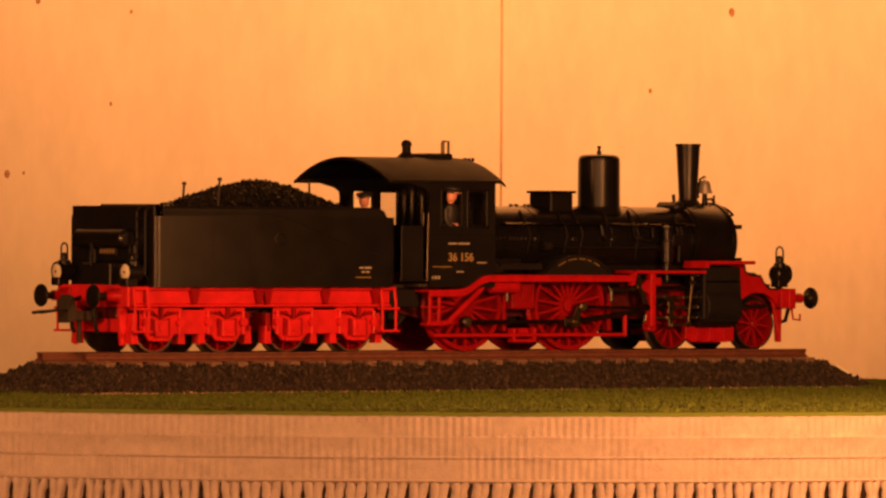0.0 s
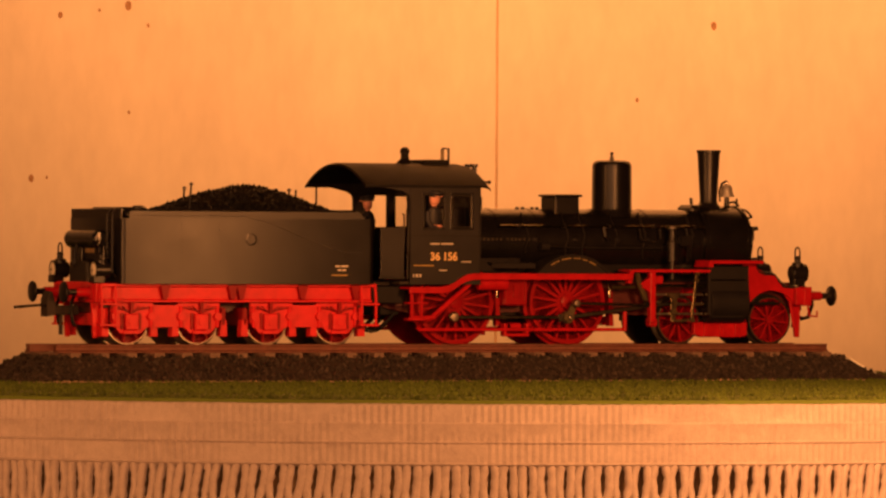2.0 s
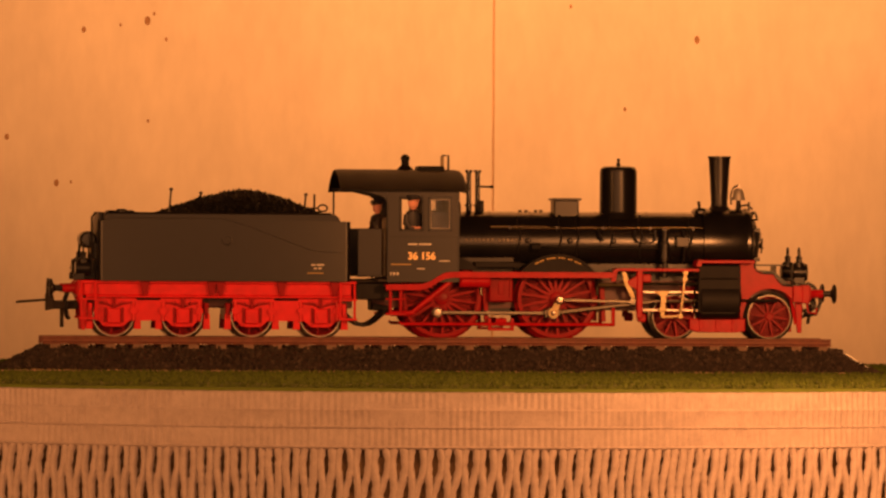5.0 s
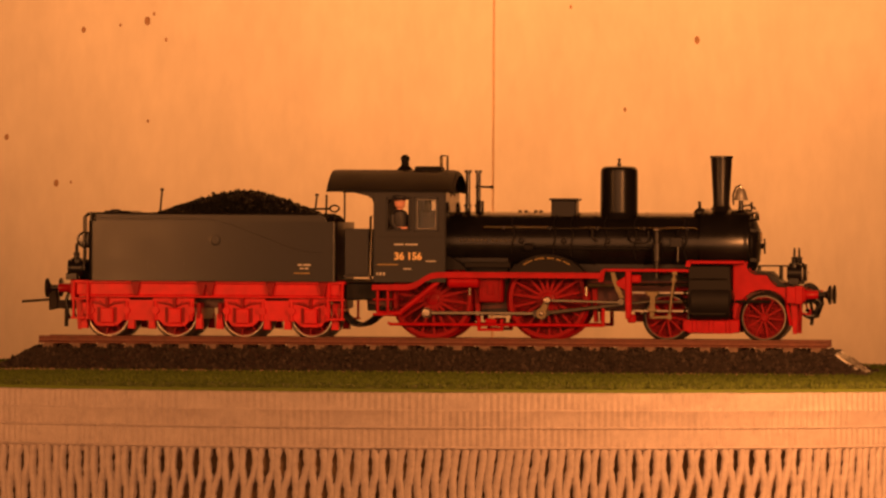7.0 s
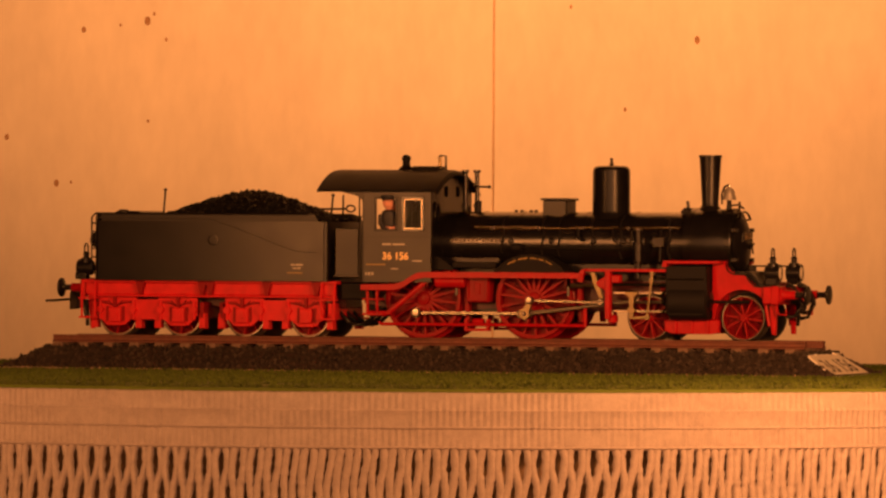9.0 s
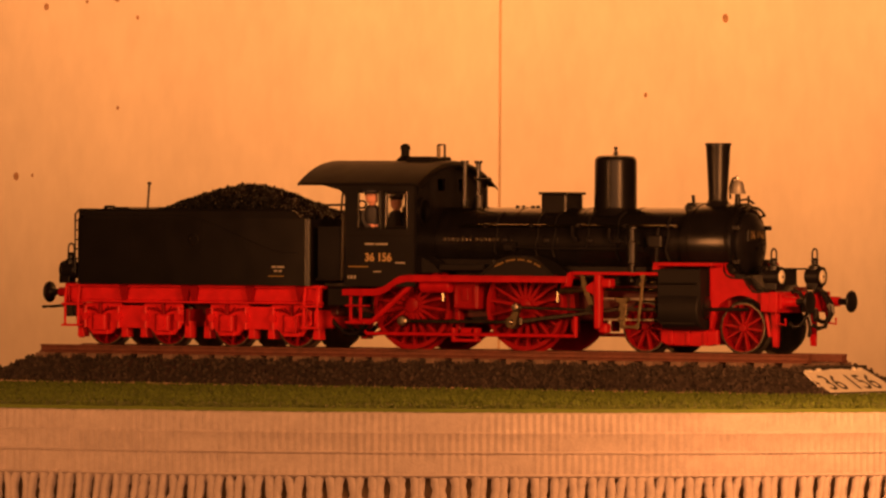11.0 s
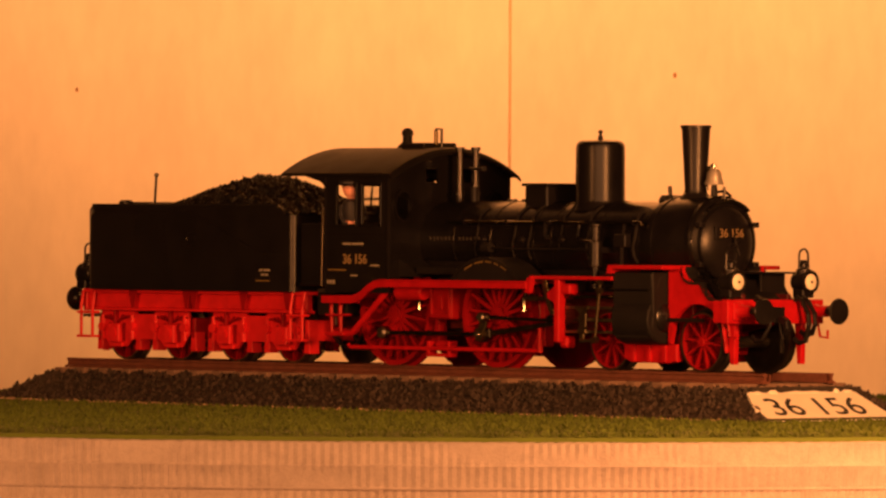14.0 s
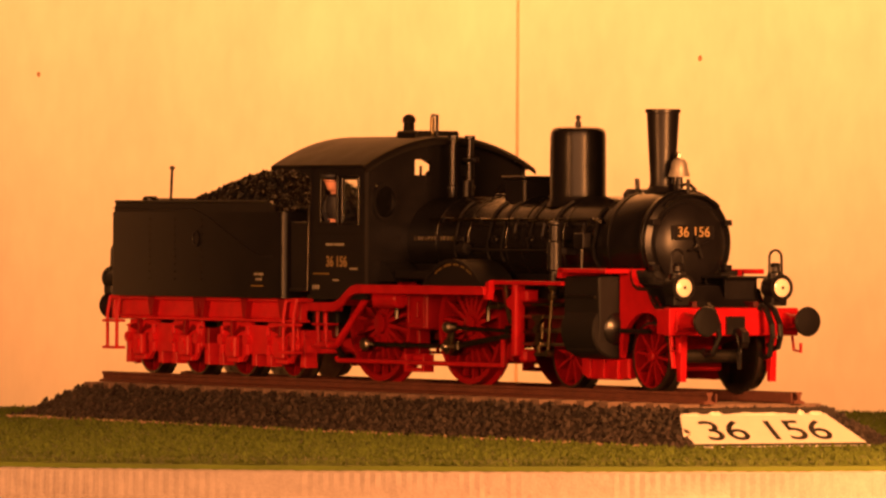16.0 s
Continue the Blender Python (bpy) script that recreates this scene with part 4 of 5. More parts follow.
    box(bm, (12.0, 12.8), (min(s * 11, s * 13.2), max(s * 11, s * 13.2)), (-20.3, -17.8), 0.1)
    box(bm, (17.8, 18.6), (min(s * 11, s * 13.2), max(s * 11, s * 13.2)), (-20.3, -17.8), 0.1)
    cyl(bm, (14, s * 11.6, -18.6), (16.8, s * 11.6, -18.6), 0.9, n=12)
    part("brake_hanger", bm, LRED, loco)
    bm = B()
    tube(bm, [(-10.8, s * 13.0, -18.8), (-10.2, s * 13.0, -19.3), (44.2, s * 13.0, -19.3)], 0.42, 8)
    cyl(bm, (44.0, s * 13, -19.6), (44.0, s * 13, -14.5), 0.5, n=8)
    part("brake_rod", bm, LRED, loco)
    bm = B()
    lathe(bm, (4.4, s * 13.8, -8.4), (1, 0, 0), [(0, 0), (1.3, 0.1), (1.6, 0.5), (1.6, 7.6), (1.3, 8.0), (0, 8.1)], 18)
    part("air_reservoir", bm, LRED, loco, "red horizontal air reservoir")
    bm = B()
    tube(bm, [(4.2, s * 14.6, -7.0), (3.0, s * 14.8, -7.6), (-7.2, s * 14.8, -16.2), (-8.2, s * 14.8, -16.6), (-13.2, s * 14.8, -16.6)], 0.7, 8)
    part("diagonal_pipe", bm, LRED, loco)
    bm = B()
    for u in (-13.2, -10.6):
        tube(bm, [(u, s * 15.2, -9.2), (u, s * 15.4, -12), (u, s * 15.2, -16.8)], 0.4, 6)
    tube(bm, [(-10.6, s * 15.4, -11.0), (-9.6, s * 15.4, -10.3), (-5.2, s * 15.4, -10.3)], 0.4, 6)
    box(bm, (-14.4, -9.2), (min(s * 13.4, s * 16), max(s * 13.4, s * 16)), (-17.1, -16.5), 0.1)
    box(bm, (-14.4, -9.2), (min(s * 13.4, s * 16), max(s * 13.4, s * 16)), (-13.2, -12.8), 0.1)
    part("cab_step", bm, LRED, loco)
    # cylinders
    bm = B()
    prism(bm, [(65.6, -4.0), (76.4, -4.0), (76.6, -12.0), (76.2, -15.8), (75.0, -16.6), (66.6, -16.6), (65.6, -15.8)], s * 7.5, s * 14.8, 0.3)
    lathe(bm, (66.0, s * 11.2, -13.0), (1, 0, 0), [(4.4, 0.2), (4.7, 0.5), (4.7, 10.0), (4.4, 10.3), (0, 10.3)], 32)
    lathe(bm, (66.0, s * 11.0, -6.9), (1, 0, 0), [(2.5, -0.2), (2.6, 0.2), (2.6, 10.3), (2.3, 10.5), (0, 10.5)], 24)
    cylinder = part("cylinder", bm, MATT, loco, "black steam cylinder block")
    bm = B()
    lathe(bm, (76.4, s * 11.2, -12.6), (1, 0, 0), [(2.9, -0.2), (2.6, 0.2), (2.4, 0.3), (2.3, 0.35), (1.2, 0.8), (0, 0.9)], 26)
    part("cylinder_cover", bm, GLOSS, cylinder, "polished black cylinder cover")
    bm = B()
    cyl(bm, (77.5, s * 11.2, -13.0), (86.5, s * 11.2, -13.0), 0.42, n=10)
    part("tail_rod", bm, BLACK, cylinder)
    bm = B()
    for z in (-7.4, -13.5):
        cyl(bm, (66.2, s * 14.9, z), (75.6, s * 14.9, z), 0.24, n=8)
    part("beading", bm, DSTEEL, cylinder)
    bm = B()
    box(bm, (65.6, 80.0), (min(s * 8, s * 15.8), max(s * 8, s * 15.8)), (-3.5, -2.7), 0.15)
    prism(bm, [(65.0, -4.3), (66.2, -4.3), (66.6, -2.7), (65.4, -2.7)], s * 8, s * 15.8)
    part("cylinder_board", bm, LRED, loco, "red board over the cylinder")
    # front frame with the arch over the leading wheel
    top = [(76.8, -2.9), (80.6, -2.9), (80.4, -4.0), (81.2, -5.2), (82.6, -5.9), (85.4, -6.0), (86.4, -7.6), (87.8, -8.9), (90.4, -9.2), (93.4, -9.2), (93.4, -13.6), (91.6, -13.6)]
    bm = B()
    prism(bm, top + arc(84.6, -17.2, 7.3, 30, 150, 16) + [(77.6, -17.5), (76.8, -17.5)], s * 10.0, s * 11.0, 0.12)
    part("front_frame", bm, LRED, loco, "red curved front frame plate")
    bm = B()
    edge = [(80.5, -2.9), (80.3, -4.0), (81.1, -5.2), (82.5, -5.8), (85.4, -5.9), (86.4, -7.5), (87.8, -8.8), (91.0, -9.1)]
    prism(bm, edge + [(u, z - 0.45) for u, z in edge][::-1], s * 6.0, s * 11.2)
    part("frame_edge", bm, MATT, loco)
    bm = B()
    prism(bm, [(91.2, -13.5), (93.2, -13.5), (93.0, -21.2), (91.9, -21.2)], s * 8.3, s * 9.5, 0.12)
    tube(bm, [(88.2, s * 9.8, -10), (90.2, s * 9.8, -12.5), (91.4, s * 9.8, -19.0)], 0.45, 6)
    part("rail_guard", bm, LRED, loco)
    # bogie side
    bm = B()
    prism(bm, [(64.0, -17.6), (78.4, -17.6), (78.4, -20.9), (76, -21.2), (66, -21.2), (64.0, -20.4)], s * 8.4, s * 10.2, 0.25)
    for u in (67.0, 71.2, 75.4):
        box(bm, (u - 0.5, u + 0.5), (min(s * 10, s * 10.7), max(s * 10, s * 10.7)), (-21, -17.8), 0.1)
    part("bogie_frame", bm, LRED, loco)
    # rods and valve gear
    PIN, CAP, CROSS = (28.45, -16.35), (30.0, -13.0), (56.7, -13.0)

    def bar(bm, a, b, w0, w1, y0, y1, bevel=0.12):
        """A tapered flat bar from a to b (u, z) between two depths."""
        d = Vector((b[0] - a[0], b[1] - a[1])).normalized()
        n = Vector((-d.y, d.x))
        a, b = Vector(a), Vector(b)
        prism(bm, [tuple(a - n * w0), tuple(b - n * w1), tuple(b + n * w1), tuple(a + n * w0)], s * y0, s * y1, bevel)

    bm = B()
    for u in (-1.0, PIN[0]):
        cyl(bm, (u, s * 12.0, PIN[1]), (u, s * 12.9, PIN[1]), 1.3, n=18)
    bar(bm, (-1.0, PIN[1]), PIN, 0.42, 0.42, 12.1, 12.8)
    cyl(bm, (12.0, s * 12.0, PIN[1]), (12.0, s * 12.95, PIN[1]), 0.55, n=12)
    part("coupling_rod", bm, STEEL, loco, "bright steel coupling rod")
    bm = B()
    bar(bm, PIN, CROSS, 0.58, 0.42, 13.1, 13.6, 0.2)
    cyl(bm, (PIN[0], s * 12.95, PIN[1]), (PIN[0], s * 13.8, PIN[1]), 1.55, n=20)
    bar(bm, (PIN[0] - 2.2, PIN[1] - 0.2), (PIN[0] + 2.0, PIN[1] + 0.25), 1.0, 0.8, 13.0, 13.7)
    part("connecting_rod", bm, DSTEEL, loco, "steel connecting rod")
    bm = B()
    bar(bm, PIN, CAP, 1.0, 0.75, 13.9, 14.6)
    cyl(bm, (PIN[0], s * 13.8, PIN[1]), (PIN[0], s * 14.75, PIN[1]), 1.3, n=18)
    cyl(bm, (CAP[0], s * 13.9, CAP[1]), (CAP[0], s * 15.3, CAP[1]), 0.9, n=16)
    part("return_crank", bm, BRASS, loco, "brassy return crank")
    for u, z, y, r in ((-1.0, PIN[1], 12.9, 1.2), (CAP[0], CAP[1], 15.3, 1.0), (PIN[0], PIN[1], 14.7, 0.6)):
        bm = B()
        lathe(bm, (u, s * y, z), (0, s, 0), [(r, -0.2), (r, 0.4), (r * 0.75, 0.75), (0, 0.85)], 16)
        part("crank_pin", bm, POLISHED, loco, "bright steel crank pin cap")
    for u in (9.9, 39.6):
        bm = B()
        tube(bm, [(u, s * 12.4, -7.4), (u, s * 13.4, -9.6), (u + 0.2, s * 13.4, -11.8)], 0.42, 7)
        part("sand_pipe", bm, STEEL, loco, "short bright sand pipe")
    bm = B()
    bar(bm, CAP, (48.7, -13.4), 0.36, 0.32, 14.7, 15.1)
    cyl(bm, (48.7, s * 14.4, -13.2), (48.7, s * 15.3, -13.2), 0.75, n=12)
    part("eccentric_rod", bm, STEEL, loco, "bright steel eccentric rod")
    bm = B()
    arcs = [(46.5, -5.7), (47.1, -8.2), (48.1, -10.6), (48.9, -12.4)]
    prism(bm, [(u - 0.65, z) for u, z in arcs] + [(u + 0.65, z) for u, z in arcs[::-1]], s * 14.0, s * 14.6, 0.12)
    for u, z in arcs[:3]:
        cyl(bm, (u + 0.3, s * 14.5, z - 0.7), (u + 0.3, s * 14.85, z - 0.7), 0.32, n=8)
    part("expansion_link", bm, BRASS, loco, "slotted brassy expansion link")
    bm = B()
    cyl(bm, (41.0, s * 13.0, -9.2), (46.8, s * 13.0, -9.2), 0.42, n=10)
    cyl(bm, (40.2, s * 13.0, -9.2), (43.0, s * 13.0, -9.2), 0.7, n=10)
    part("reach_rod", bm, BRASS, loco)
    for z in (-10.9, -15.5):
        bm = B()
        box(bm, (51.4, 66.4), (min(s * 12.6, s * 13.7), max(s * 12.6, s * 13.7)), (z - 0.27, z + 0.27), 0.08)
        part("slide_bar", bm, POLISHED, loco, "bright slide bar")
    bm = B()
    cyl(bm, (57, s * 13, -13.2), (66.5, s * 13, -13.2), 0.42, n=10)
    part("piston_rod", bm, POLISHED, loco)
    for u0, u1, z, r in ((51.4, 66.4, -8.8, 0.42), (58.4, 66.4, -5.9, 0.42), (62.6, 66.4, -7.2, 0.34)):
        bm = B()
        cyl(bm, (u0, s * 13.4, z), (u1, s * 13.4, z), r, n=10)
        part("valve_rod", bm, STEEL, loco)
    for z, r in ((-5.9, 0.8), (-13.2, 0.95), (-10.9, 0.6), (-15.5, 0.6)):
        bm = B()
        lathe(bm, (64.3, s * 13.2, z), (1, 0, 0), [(r * 0.7, 0), (r, 0.25), (r, 0.8), (r * 0.75, 1.0), (r * 0.75, 1.6)], 12)
        part("gland", bm, STEEL, loco)
    bm = B()
    prism(bm, [(54.6, -10.5), (58.4, -10.5), (58.2, -11.2), (57.1, -11.9), (57.0, -14.6), (57.7, -15.1), (57.7, -15.8), (55.4, -15.8), (55.4, -15.1), (56.2, -14.6), (56.2, -11.9), (54.8, -11.2)], s * 13.5, s * 14.3, 0.15)
    cyl(bm, (CROSS[0], s * 14.2, CROSS[1]), (CROSS[0], s * 14.7, CROSS[1]), 0.75, n=12)
    box(bm, (55.9, 57.1), (min(s * 13.6, s * 14.2), max(s * 13.6, s * 14.2)), (-17.5, -15.7), 0.1)
    part("crosshead", bm, BRASS, loco, "brassy steel crosshead")
    bm = B()
    bar(bm, (56.3, -17.2), (61.0, -17.0), 0.36, 0.36, 14.3, 14.7)
    part("union_link", bm, BRASS, loco)
    bm = B()
    bar(bm, (60.9, -17.3), (62.3, -5.6), 0.3, 0.38, 14.7, 15.1)
    for u, z in ((62.3, -5.9), (62.1, -7.6), (61.0, -17.0)):
        cyl(bm, (u, s * 14.3, z), (u, s * 15.35, z), 0.62, n=12)
    part("combination_lever", bm, BRASS, loco, "long brassy combination lever")
    # small brake gear behind the drivers
    for u in (11.6, 41.6):
        bm = B()
        prism(bm, [(u - 0.8, -9.5), (u + 0.5, -9.5), (u + 0.9, -18.5), (u - 0.2, -18.5)], s * 8.0, s * 10.2, 0.12)
        part("brake_shoe", bm, DEEP, loco)

# wheels of the engine
for s in (-1, 1):
    for u in (0.3, 29.75):
        wheel(loco, u, -12.75, 10.0, 18, s * 11.0, 0, 250)
    for u in (60.0, 84.6):
        wheel(loco, u, -17.1, 5.65, 10, s * 9.9)
for u, z in ((0.3, -12.75), (29.75, -12.75), (60.0, -17.1), (84.6, -17.1)):
    axle(loco, u, z, 1.1)
# ash pan and frame spreaders
bm = B()
box(bm, (4, 19), (-5.4, 5.4), (-17, -9), 0.3)
part("ash_pan", bm, BLACK, loco)
bm = B()
box(bm, (62, 80), (-7.5, 7.5), (-19.6, -9.5), 0.3)
part("saddle_block", bm, DEEP, loco)
bm = B()
box(bm, (-17, -12), (-5.5, 5.5), (-16, -9), 0.3)
box(bm, (-21.8, -13), (-11.5, 11.5), (-13.2, -8.9), 0.3)
part("drag_box", bm, MATT, loco)
# front end
bm = B()
box(bm, (92.6, 94.6), (-12.8, 12.8), (-13.6, -9.0), 0.2)
box(bm, (90.4, 92.8), (-12.6, -9.5), (-13.4, -9.2), 0.15)
box(bm, (90.4, 92.8), (9.5, 12.6), (-13.4, -9.2), 0.15)
part("buffer_beam", bm, LRED, loco, "red front buffer beam")
bm = B()
for k in range(3):
    box(bm, (94.6, 94.68), (-1.6 + 0.95 * k, -0.95 + 0.95 * k), (-11.2, -10.4))
part("beam_bar", bm, PALE, loco)
for v in (-10, 10):
    buffer(loco, 94.5, v, -11.2, 1, "black round buffer head")
    lantern(loco, 92.7, v * 0.97, -5.7, 1)
bm = B()
box(bm, (80.5, 92.6), (-9.8, 9.8), (-9.9, -8.9), 0.1)
prism(bm, [(80.6, -9), (90.2, -9), (87.4, -7.0), (86.0, -5.4), (81.5, -5.2), (80.6, -5.2)], -8.6, 8.6, 0.2)
part("front_platform", bm, BLACK, loco)
bm = B()
box(bm, (81.5, 90.5), (1.6, 9.4), (-4.2, -3.8), 0.05)
box(bm, (82.0, 82.6), (2.4, 8.8), (-8.8, -4.1), 0.05)
box(bm, (87.6, 88.2), (2.4, 8.8), (-7.8, -4.1), 0.05)
part("foot_board", bm, BLACK, loco)
bm = B()
prism(bm, [(70.5, -9.5), (80.8, -9.5), (80.8, -4.5), (79.6, -2.5), (71.5, -2.5), (70.5, -4.5)], -6.8, 6.8, 0.2)
part("smokebox_saddle", bm, BLACK, loco)
bm = B()
prism(bm, [(94.6, -12.6), (96.6, -12.2), (98.0, -13.0), (98.2, -14.6), (97.4, -15.6), (97.0, -14.8), (97.2, -13.8), (96.2, -13.2), (94.6, -13.6)], -0.7, 0.7, 0.1)
box(bm, (94.5, 95.2), (-1.8, 1.8), (-13.4, -10.4), 0.1)
tube(bm, [(95.8, 0, -13.4), (96.4, -0.2, -16.5), (96.0, 0, -19.0)], 0.45, 8)
part("draw_hook", bm, BLACK, loco)
for v, dip in ((-5.6, -16.8), (5.0, -17.2), (6.6, -15.8)):
    bm = B()
    tube(bm, [(94.6, v, -9.2), (95.2, v, -8.6), (96.6, v, -9.4), (98.2, v, -11.8), (98.4, v, -13.6), (97.2, v * 1.05, dip + 0.4), (95.4, v * 1.08, dip), (94.2, v * 1.05, dip + 0.8)], 0.5, 8)
    part("brake_hose", bm, BLACK, loco)
for v in (-12.0, 12.0):
    bm = B()
    tube(bm, [(93.8, v, -13.4), (94.4, v, -16.0), (96.4, v, -16.2), (96.4, v, -14.8)], 0.28, 6)
    part("shunter_grip", bm, LRED, loco)

# ---- cab ----
def cells(bm, axis, lo, hi, us, zs, gaps):
    """Upright sheet made of blocks between the cut lines, leaving the gaps open. axis 'v': the sheet runs along u; 'u': along v."""
    for a, b in zip(us, us[1:]):
        for c, d in zip(zs, zs[1:]):
            m1, m2 = (a + b) / 2, (c + d) / 2
            if any(g[0] < m1 < g[1] and g[2] < m2 < g[3] for g in gaps):
                continue
            if axis == "v":
                box(bm, (a, b), (lo, hi), (c, d))
            else:
                box(bm, (lo, hi), (a, b), (c, d))
    tidy(bm)


W1, W2 = (-10.9, -5.0, 4.5, 12.8), (-3.6, 2.1, 4.5, 12.8)
for s in (-1, 1):
    bm = B()
    lo, hi = (-16.3, -15.7) if s < 0 else (15.7, 16.3)
    cells(bm, "v", lo, hi, [-14.2, -10.9, -5.0, -3.6, 2.1, 4.2], [-8.6, 4.5, 12.8, 15.4], [W1, W2])
    cab_side = part("cab_side", bm, SATIN, loco, "black cab side sheet with two windows")
    for g, glazed in ((W1, False), (W2, True)):
        bm = B()
        c = [(g[0] + 0.1, g[2] + 0.1), (g[1] - 0.1, g[2] + 0.1), (g[1] - 0.1, g[3] - 0.1), (g[0] + 0.1, g[3] - 0.1), (g[0] + 0.1, g[2] + 0.1)]
        for p, q in zip(c, c[1:]):
            x, z = sorted((p[0], q[0])), sorted((p[1], q[1]))
            box(bm, (x[0] - 0.28, x[1] + 0.28), (min(s * 15.9, s * 16.55), max(s * 15.9, s * 16.55)), (z[0] - 0.28, z[1] + 0.28), 0.08)
        fr = part("window_frame", bm, GLOSS if glazed else BLACK, cab_side)
        if glazed:
            bm = B()
            for x, z in (((g[0] + 0.35, g[0] + 0.6), (g[2] + 0.35, g[3] - 0.35)), ((g[1] - 0.6, g[1] - 0.35), (g[2] + 0.35, g[3] - 0.35)), ((g[0] + 0.6, g[1] - 0.6), (g[2] + 0.35, g[2] + 0.6)), ((g[0] + 0.6, g[1] - 0.6), (g[3] - 0.6, g[3] - 0.35))):
                box(bm, x, (min(s * 16.0, s * 16.35), max(s * 16.0, s * 16.35)), z)
            part("pane_bead", bm, STEEL, fr, "bright metal bead round the pane")
        if glazed:
            bm = B()
            box(bm, (g[0], g[1]), (min(s * 15.95, s * 16.1), max(s * 15.95, s * 16.1)), (g[2], g[3]))
            bmesh.ops.rotate(bm, verts=bm.verts, cent=((g[0] + g[1]) / 2, s * 16.02, 0), matrix=Matrix.Rotation(radians(3.5), 3, "Z"))
            gl = part("pane", bm, GLASS, fr, "clear window pane")
            gl.visible_shadow = False
    bm = B()
    prism(bm, [(-26.0, 15.4), (-14.2, 15.4), (-14.2, 11.2), (-14.6, 12.4), (-15.8, 13.2), (-20, 14.2), (-25.8, 14.9)], s * 15.8, s * 16.3)
    part("roof_bracket", bm, SATIN, loco)
    bm = B()
    box(bm, (-14.2, 4.1), (min(s * 16.28, s * 16.42), max(s * 16.28, s * 16.42)), (2.7, 3.0))
    for u in (-14.1, 4.0):
        box(bm, (u - 0.15, u + 0.15), (min(s * 16.25, s * 16.45), max(s * 16.25, s * 16.45)), (-8, 15))
    part("panel_strip", bm, BLACK, cab_side)
    for u, y in ((-14.8, 16.5), (-15.2, 15.2)):
        bm = B()
        tube(bm, [(u, s * (y - 0.9), -7.7), (u, s * y, -7.3), (u, s * y, 7.6), (u, s * (y - 0.9), 8.0)], 0.22, 8)
        part("grab_rail", bm, DSTEEL, loco, "thin steel upright grab rail")
    bm = B()
    box(bm, (-21.6, -15.5), (min(s * 15.5, s * 16.0), max(s * 15.5, s * 16.0)), (-7.0, 4.9), 0.1)
    box(bm, (-22.0, -15.2), (min(s * 15.6, s * 16.2), max(s * 15.6, s * 16.2)), (-7.4, -6.8), 0.1)
    part("rear_door", bm, SATIN, loco, "black half-height cab door")
    if s > 0:
        bm = B()
        cyl(bm, (-25.2, 13.0, 6.0), (-25.2, 13.0, 15.0), 0.25, n=6)
        part("roof_post", bm, BLACK, loco)
bars("small_lettering", loco, -8.9, -16.36, 0.75, (2.4, 3.2), 0.42, 0.35, PALE)
lettering("cab_number", "36 156", 2.55, side(-5.4, -16.36, -2.1), GOLD, loco, "gold numerals 36 156", thick=0.02, bold=0.07)
bars("small_lettering", loco, -13.2, -16.36, -4.3, (5.2,), 0.28, 0.3, OCHRE)
bars("small_lettering", loco, -13.4, -16.36, -6.9, (0.35, 0.6, 0.5), 0.75, 0.35, PALE)
bars("small_lettering", loco, -6.6, -16.36, -5.4, (2.0,), 0.3, 0.3, PALE)
bars("small_lettering", loco, -0.9, -16.36, -3.4, (2.6,), 0.32, 0.3, PALE)


def roof_z(v, top=20.0, drop=5.2, half=17.4):
    return top - drop * abs(v / half) ** 2.1


bm = B()
vs_ = [-15.7 + 31.4 * i / 20 for i in range(21)]
for a, b in zip(vs_, vs_[1:]):
    m = (a + b) / 2
    holes = []
    if 3.6 < abs(m) < 6.4:
        holes = [(13.1, 15.8)]
    if 10.6 < abs(m) < 14.4:
        holes = [(5.6, 11.2)]
    z0 = -8.6
    for h0, h1 in holes:
        box(bm, (3.7, 4.2), (a, b), (z0, h0))
        z0 = h1
    box(bm, (3.7, 4.2), (a, b), (z0, roof_z(max(abs(a), abs(b))) - 0.3))
tidy(bm)
front = part("cab_front", bm, GLOSS, loco, "black arched cab front with windows")
for v in (-12.5, 12.5):
    bm = B()
    lathe(bm, (4.2, v, 8.4), (1, 0, 0), [(2.0, -0.1), (2.5, -0.1), (2.5, 0.5), (2.0, 0.5), (2.0, -0.1)], 24)
    for x in bm.verts:
        x.co.z = 8.4 + (x.co.z - 8.4) * 1.35
    fr = part("oval_window", bm, GLOSS, front, "dark oval window frame")
    bm = B()
    box(bm, (3.9, 4.0), (v - 1.9, v + 1.9), (5.0, 11.8))
    gl = part("pane", bm, GLASS, fr)
    gl.visible_shadow = False
bm = B()
NV = 28
top_r, bot_r = [], []
for i in range(NV + 1):
    v = -17.4 + 34.8 * i / NV
    top_r.append((v, roof_z(v)))
    bot_r.append((v, roof_z(v) - 0.6))
rings = []
for u, dz in ((-26.2, -0.15), (-25.6, 0.0), (4.4, 0.0), (5.6, -0.25), (6.2, -0.9)):
    rings.append([bm.verts.new((u, v, z + dz)) for v, z in top_r + bot_r[::-1]])
for ra, rb in zip(rings, rings[1:]):
    for i in range(len(ra)):
        j = (i + 1) % len(ra)
        bm.faces.new((ra[i], ra[j], rb[j], rb[i]))
bm.faces.new(rings[0][::-1]), bm.faces.new(rings[-1])
roof = part("cab_roof", bm, ROOF, loco, "arched matt black cab roof")
bm = B()
box(bm, (-5.2, 1.6), (-4.5, 4.5), (19.4, 20.9), 0.35)
part("roof_hatch", bm, ROOF, roof)
bm = B()
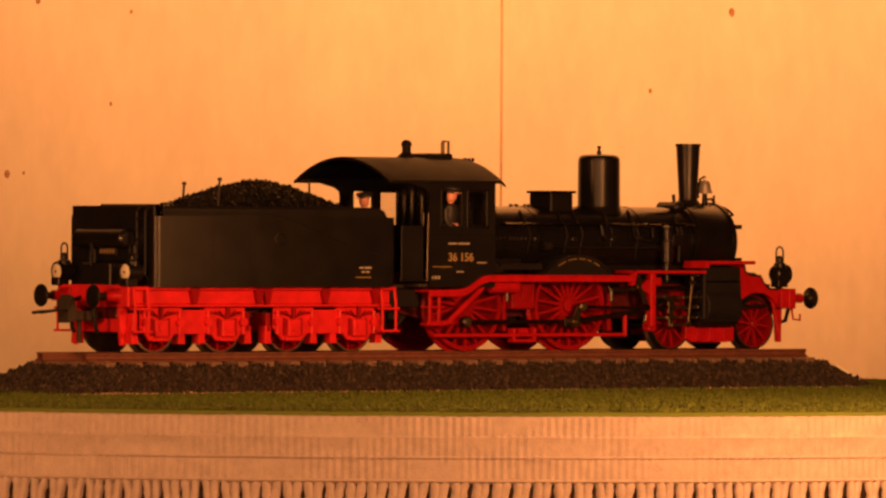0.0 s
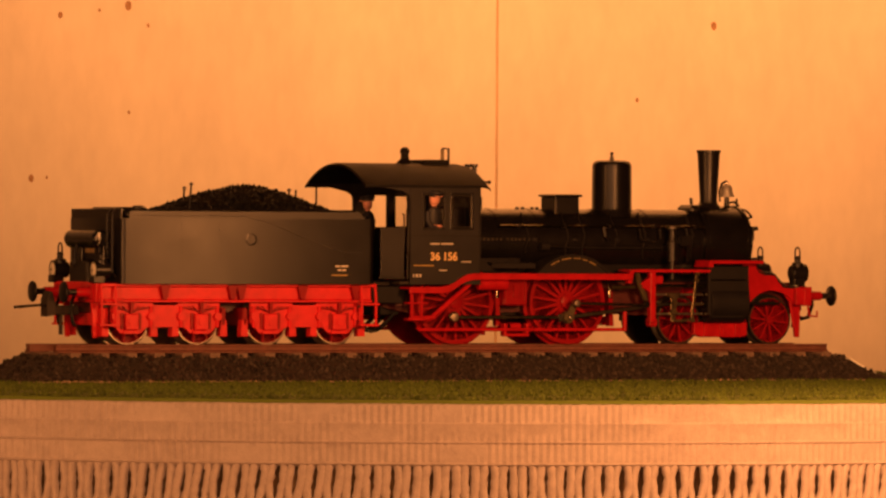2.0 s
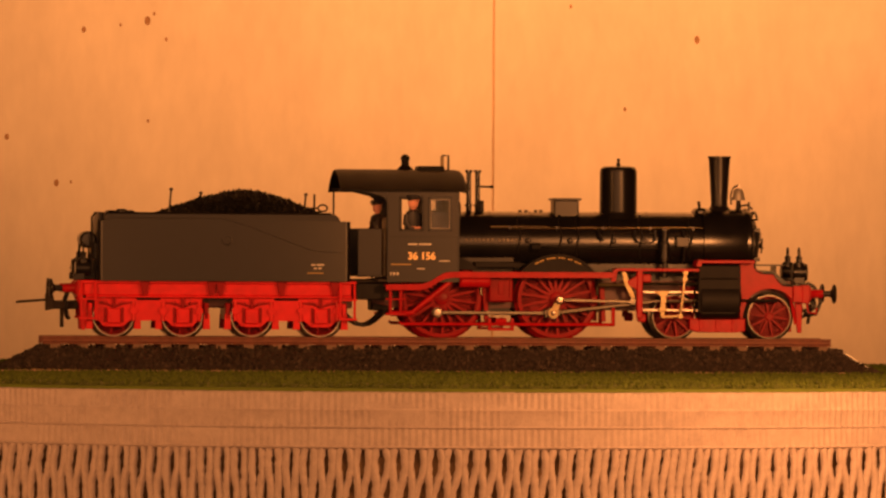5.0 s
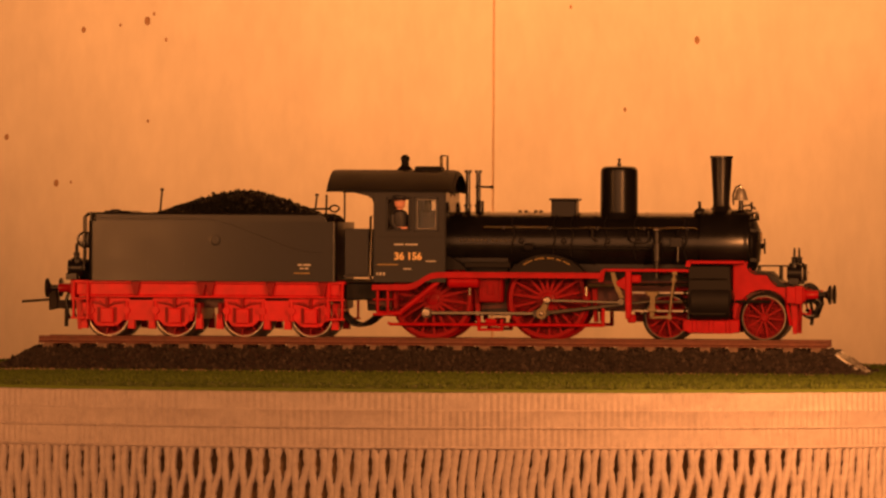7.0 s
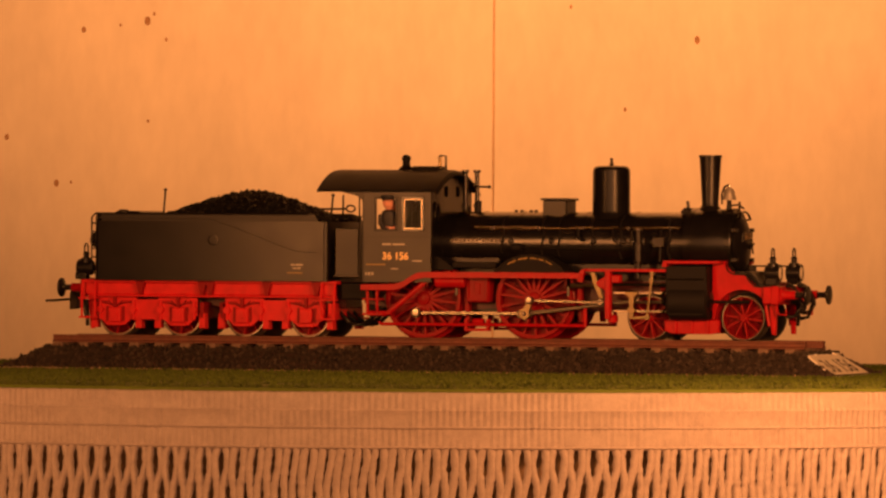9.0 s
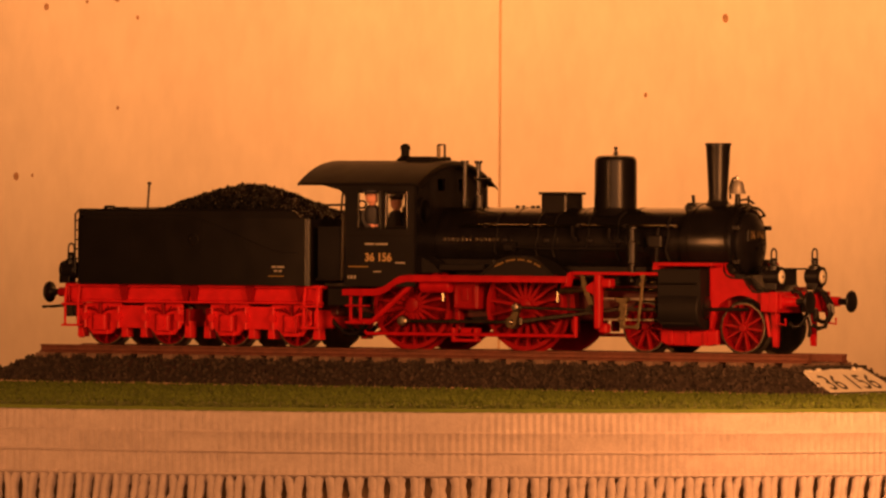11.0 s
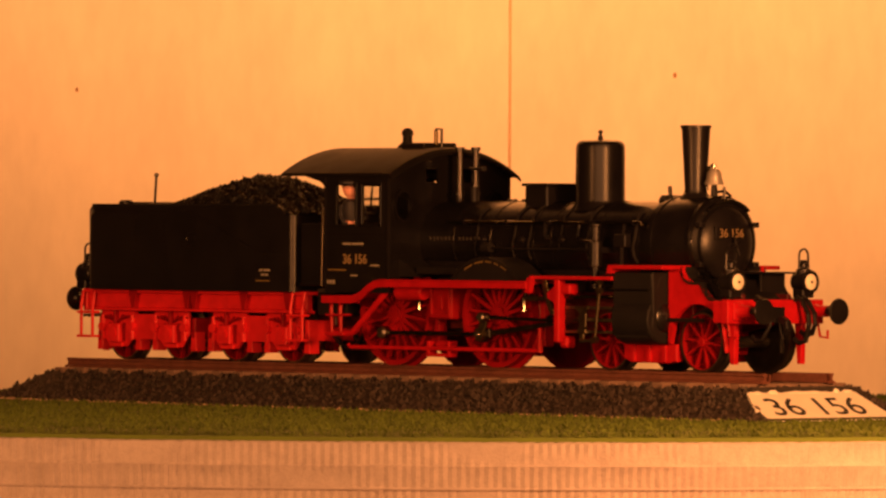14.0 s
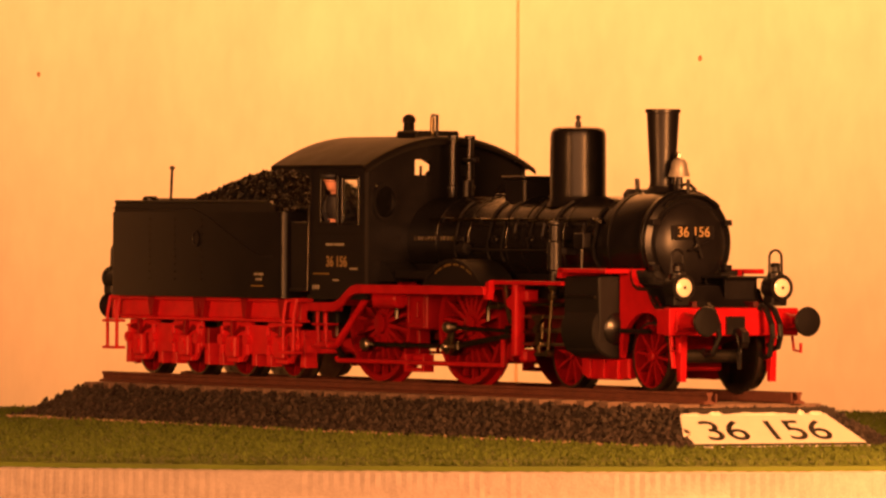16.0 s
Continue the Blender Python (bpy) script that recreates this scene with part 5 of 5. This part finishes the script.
lathe(bm, (-8.1, 0, 0), (0, 0, 1), [(2.2, 19.7), (1.9, 20.3), (1.0, 21.1), (0.95, 22.4), (1.2, 22.5), (1.1, 23.3), (0.6, 23.8), (0, 23.9)], 20)
part("roof_vent", bm, ROOF, roof)
bm = B()
tube(bm, [(2.9, -1.0, 19.6), (2.9, -1.0, 23.6), (1.4, -1.0, 23.6), (1.0, -1.0, 23.0)], 0.3, 6)
part("whistle_pipe", bm, BLACK, roof)
bm = B()
cyl(bm, (1.3, -1.0, 20.4), (1.3, -1.0, 23.2), 0.42, n=10)
part("whistle_pipe", bm, BRASS, roof, "small brass whistle")
bm = B()
box(bm, (-16.5, 3.8), (-15.6, 15.6), (-8.6, -7.9), 0.1)
part("cab_floor", bm, DARK, loco)
bm = B()
lathe(bm, (-2.5, 0, 2.0), (1, 0, 0), [(7.0, 0), (7.2, 0.4), (7.2, 6.0), (0, 6.1)], 28)
box(bm, (-1.5, 3.6), (-7.0, 7.0), (-8, 1), 0.4)
box(bm, (-3.4, 3.6), (-9.6, 9.6), (-1, 9.6), 0.4)
for v, z in ((-4.0, 12.4), (-1.2, 11.6), (2.4, 12.8), (5.2, 12.0)):
    cyl(bm, (-4.6, v, 4.0), (-4.4, v, z), 0.55, n=10)
    lathe(bm, (-4.4, v, z), (1, 0, 0), [(0, -0.5), (1.3, -0.3), (1.3, 0.3), (0, 0.5)], 14)
cyl(bm, (-3.0, 2, 6), (-3.0, 5, 6.4), 0.5, n=8)
part("backhead", bm, BLACK, loco)
bm = B()
box(bm, (-23.5, -15), (-10, 10), (-8.8, -8.0), 0.1)
part("fall_plate", bm, DARK, loco)


# ---- painted toy crew, one plain mesh each ----
def figurine(u, v, z, turn, label):
    ob = thing("figurine", label, "figurine", "toy crew")
    turning.append(ob)
    bm = B()
    lathe(bm, (0, 0, 0), (0, 0, 1), [(0, -14.5), (1.9, -14.4), (1.7, -7.5), (2.1, -5), (2.4, -1.5), (1.7, 0.2), (0.8, 0.8), (0.8, 1.2), (1.25, 1.6), (1.45, 2.6), (1.35, 3.4), (1.0, 3.9), (0, 4.1)], 16)
    for x in bm.verts:
        x.co.x *= 0.8
    for sg in (-1, 1):
        tube(bm, [(0, sg * 2.0, -0.6), (0.4, sg * 2.5, -2.8), (1.3, sg * 1.6, -4.2), (1.7, sg * 0.6, -4.3)], 0.7, 8)
        lathe(bm, (1.8, sg * 0.5, -4.2), (1, 0, 0), [(0, -0.6), (0.6, -0.2), (0.6, 0.3), (0, 0.6)], 8)
    n_skin = len(bm.faces)
    lathe(bm, (-0.1, 0, 3.1), (0.12, 0, 1), [(1.5, 0), (1.5, 0.5), (1.9, 0.9), (1.7, 1.3), (0, 1.5)], 16)
    lathe(bm, (1.0, 0, 3.05), (0, 0, 1), [(1.1, 0), (1.1, 0.18), (0, 0.2)], 12)
    bmesh.ops.scale(bm, vec=(1.0, 1.0, 0.98), verts=bm.verts)
    bmesh.ops.rotate(bm, verts=bm.verts, cent=(0, 0, 0), matrix=Matrix.Rotation(radians(turn), 3, "Z"))
    for x in bm.verts:
        if v < 0 and x.co.z > -4.8:
            x.co.y -= 0.24 * (x.co.z + 4.8)
    bmesh.ops.translate(bm, verts=bm.verts, vec=(u, v, z))
    for f in bm.faces:
        c = f.calc_center_median() - Vector((u, v, z))
        cl = Matrix.Rotation(radians(-turn), 3, "Z") @ c
        f.material_index = 1 if (0.9 < c.z < 3.1) or (cl.x > 1.45 and -5.2 < c.z < -3.3 and abs(cl.y) < 1.3) else 0
    o = finish("toy_body", bm, UNIFORM, ob)
    o.data.materials.append(SKIN)
    return ob


figurine(-7.6, -14.0, 9.0, -60, "dark-uniformed toy driver with peaked cap at cab window")
figurine(-14.5, 7.0, 7.9, 150, "dark-uniformed toy fireman with cap standing in cab")


# ---- movement ----
def motions():
    spin = [(0.0, 37.86), (1.0, 31.51), (2.0, 25.2), (3.0, 18.63), (4.0, 12.23), (6.5, -3.12), (7.5, -9.3), (9.0, -18.42),
            (11.5, -33.32), (12.5, -39.06), (13.5, -44.49), (14.5, -49.89), (16.0, -58.21)]
    for ob in turning:
        shift = Matrix.Translation((0 if ob == turntable else 0.002, 0, 0))
        if ob == tender:        # stands a little askew on its coupling
            pivot = Matrix.Translation((-0.030, 0, 0))
            shift = shift @ pivot @ Matrix.Rotation(radians(-1.1), 4, "Z") @ pivot.inverted()
        walk(ob, [(t, pose(0, 0, LIFT, 0, 0, a) @ shift) for t, a in spin])


motions()
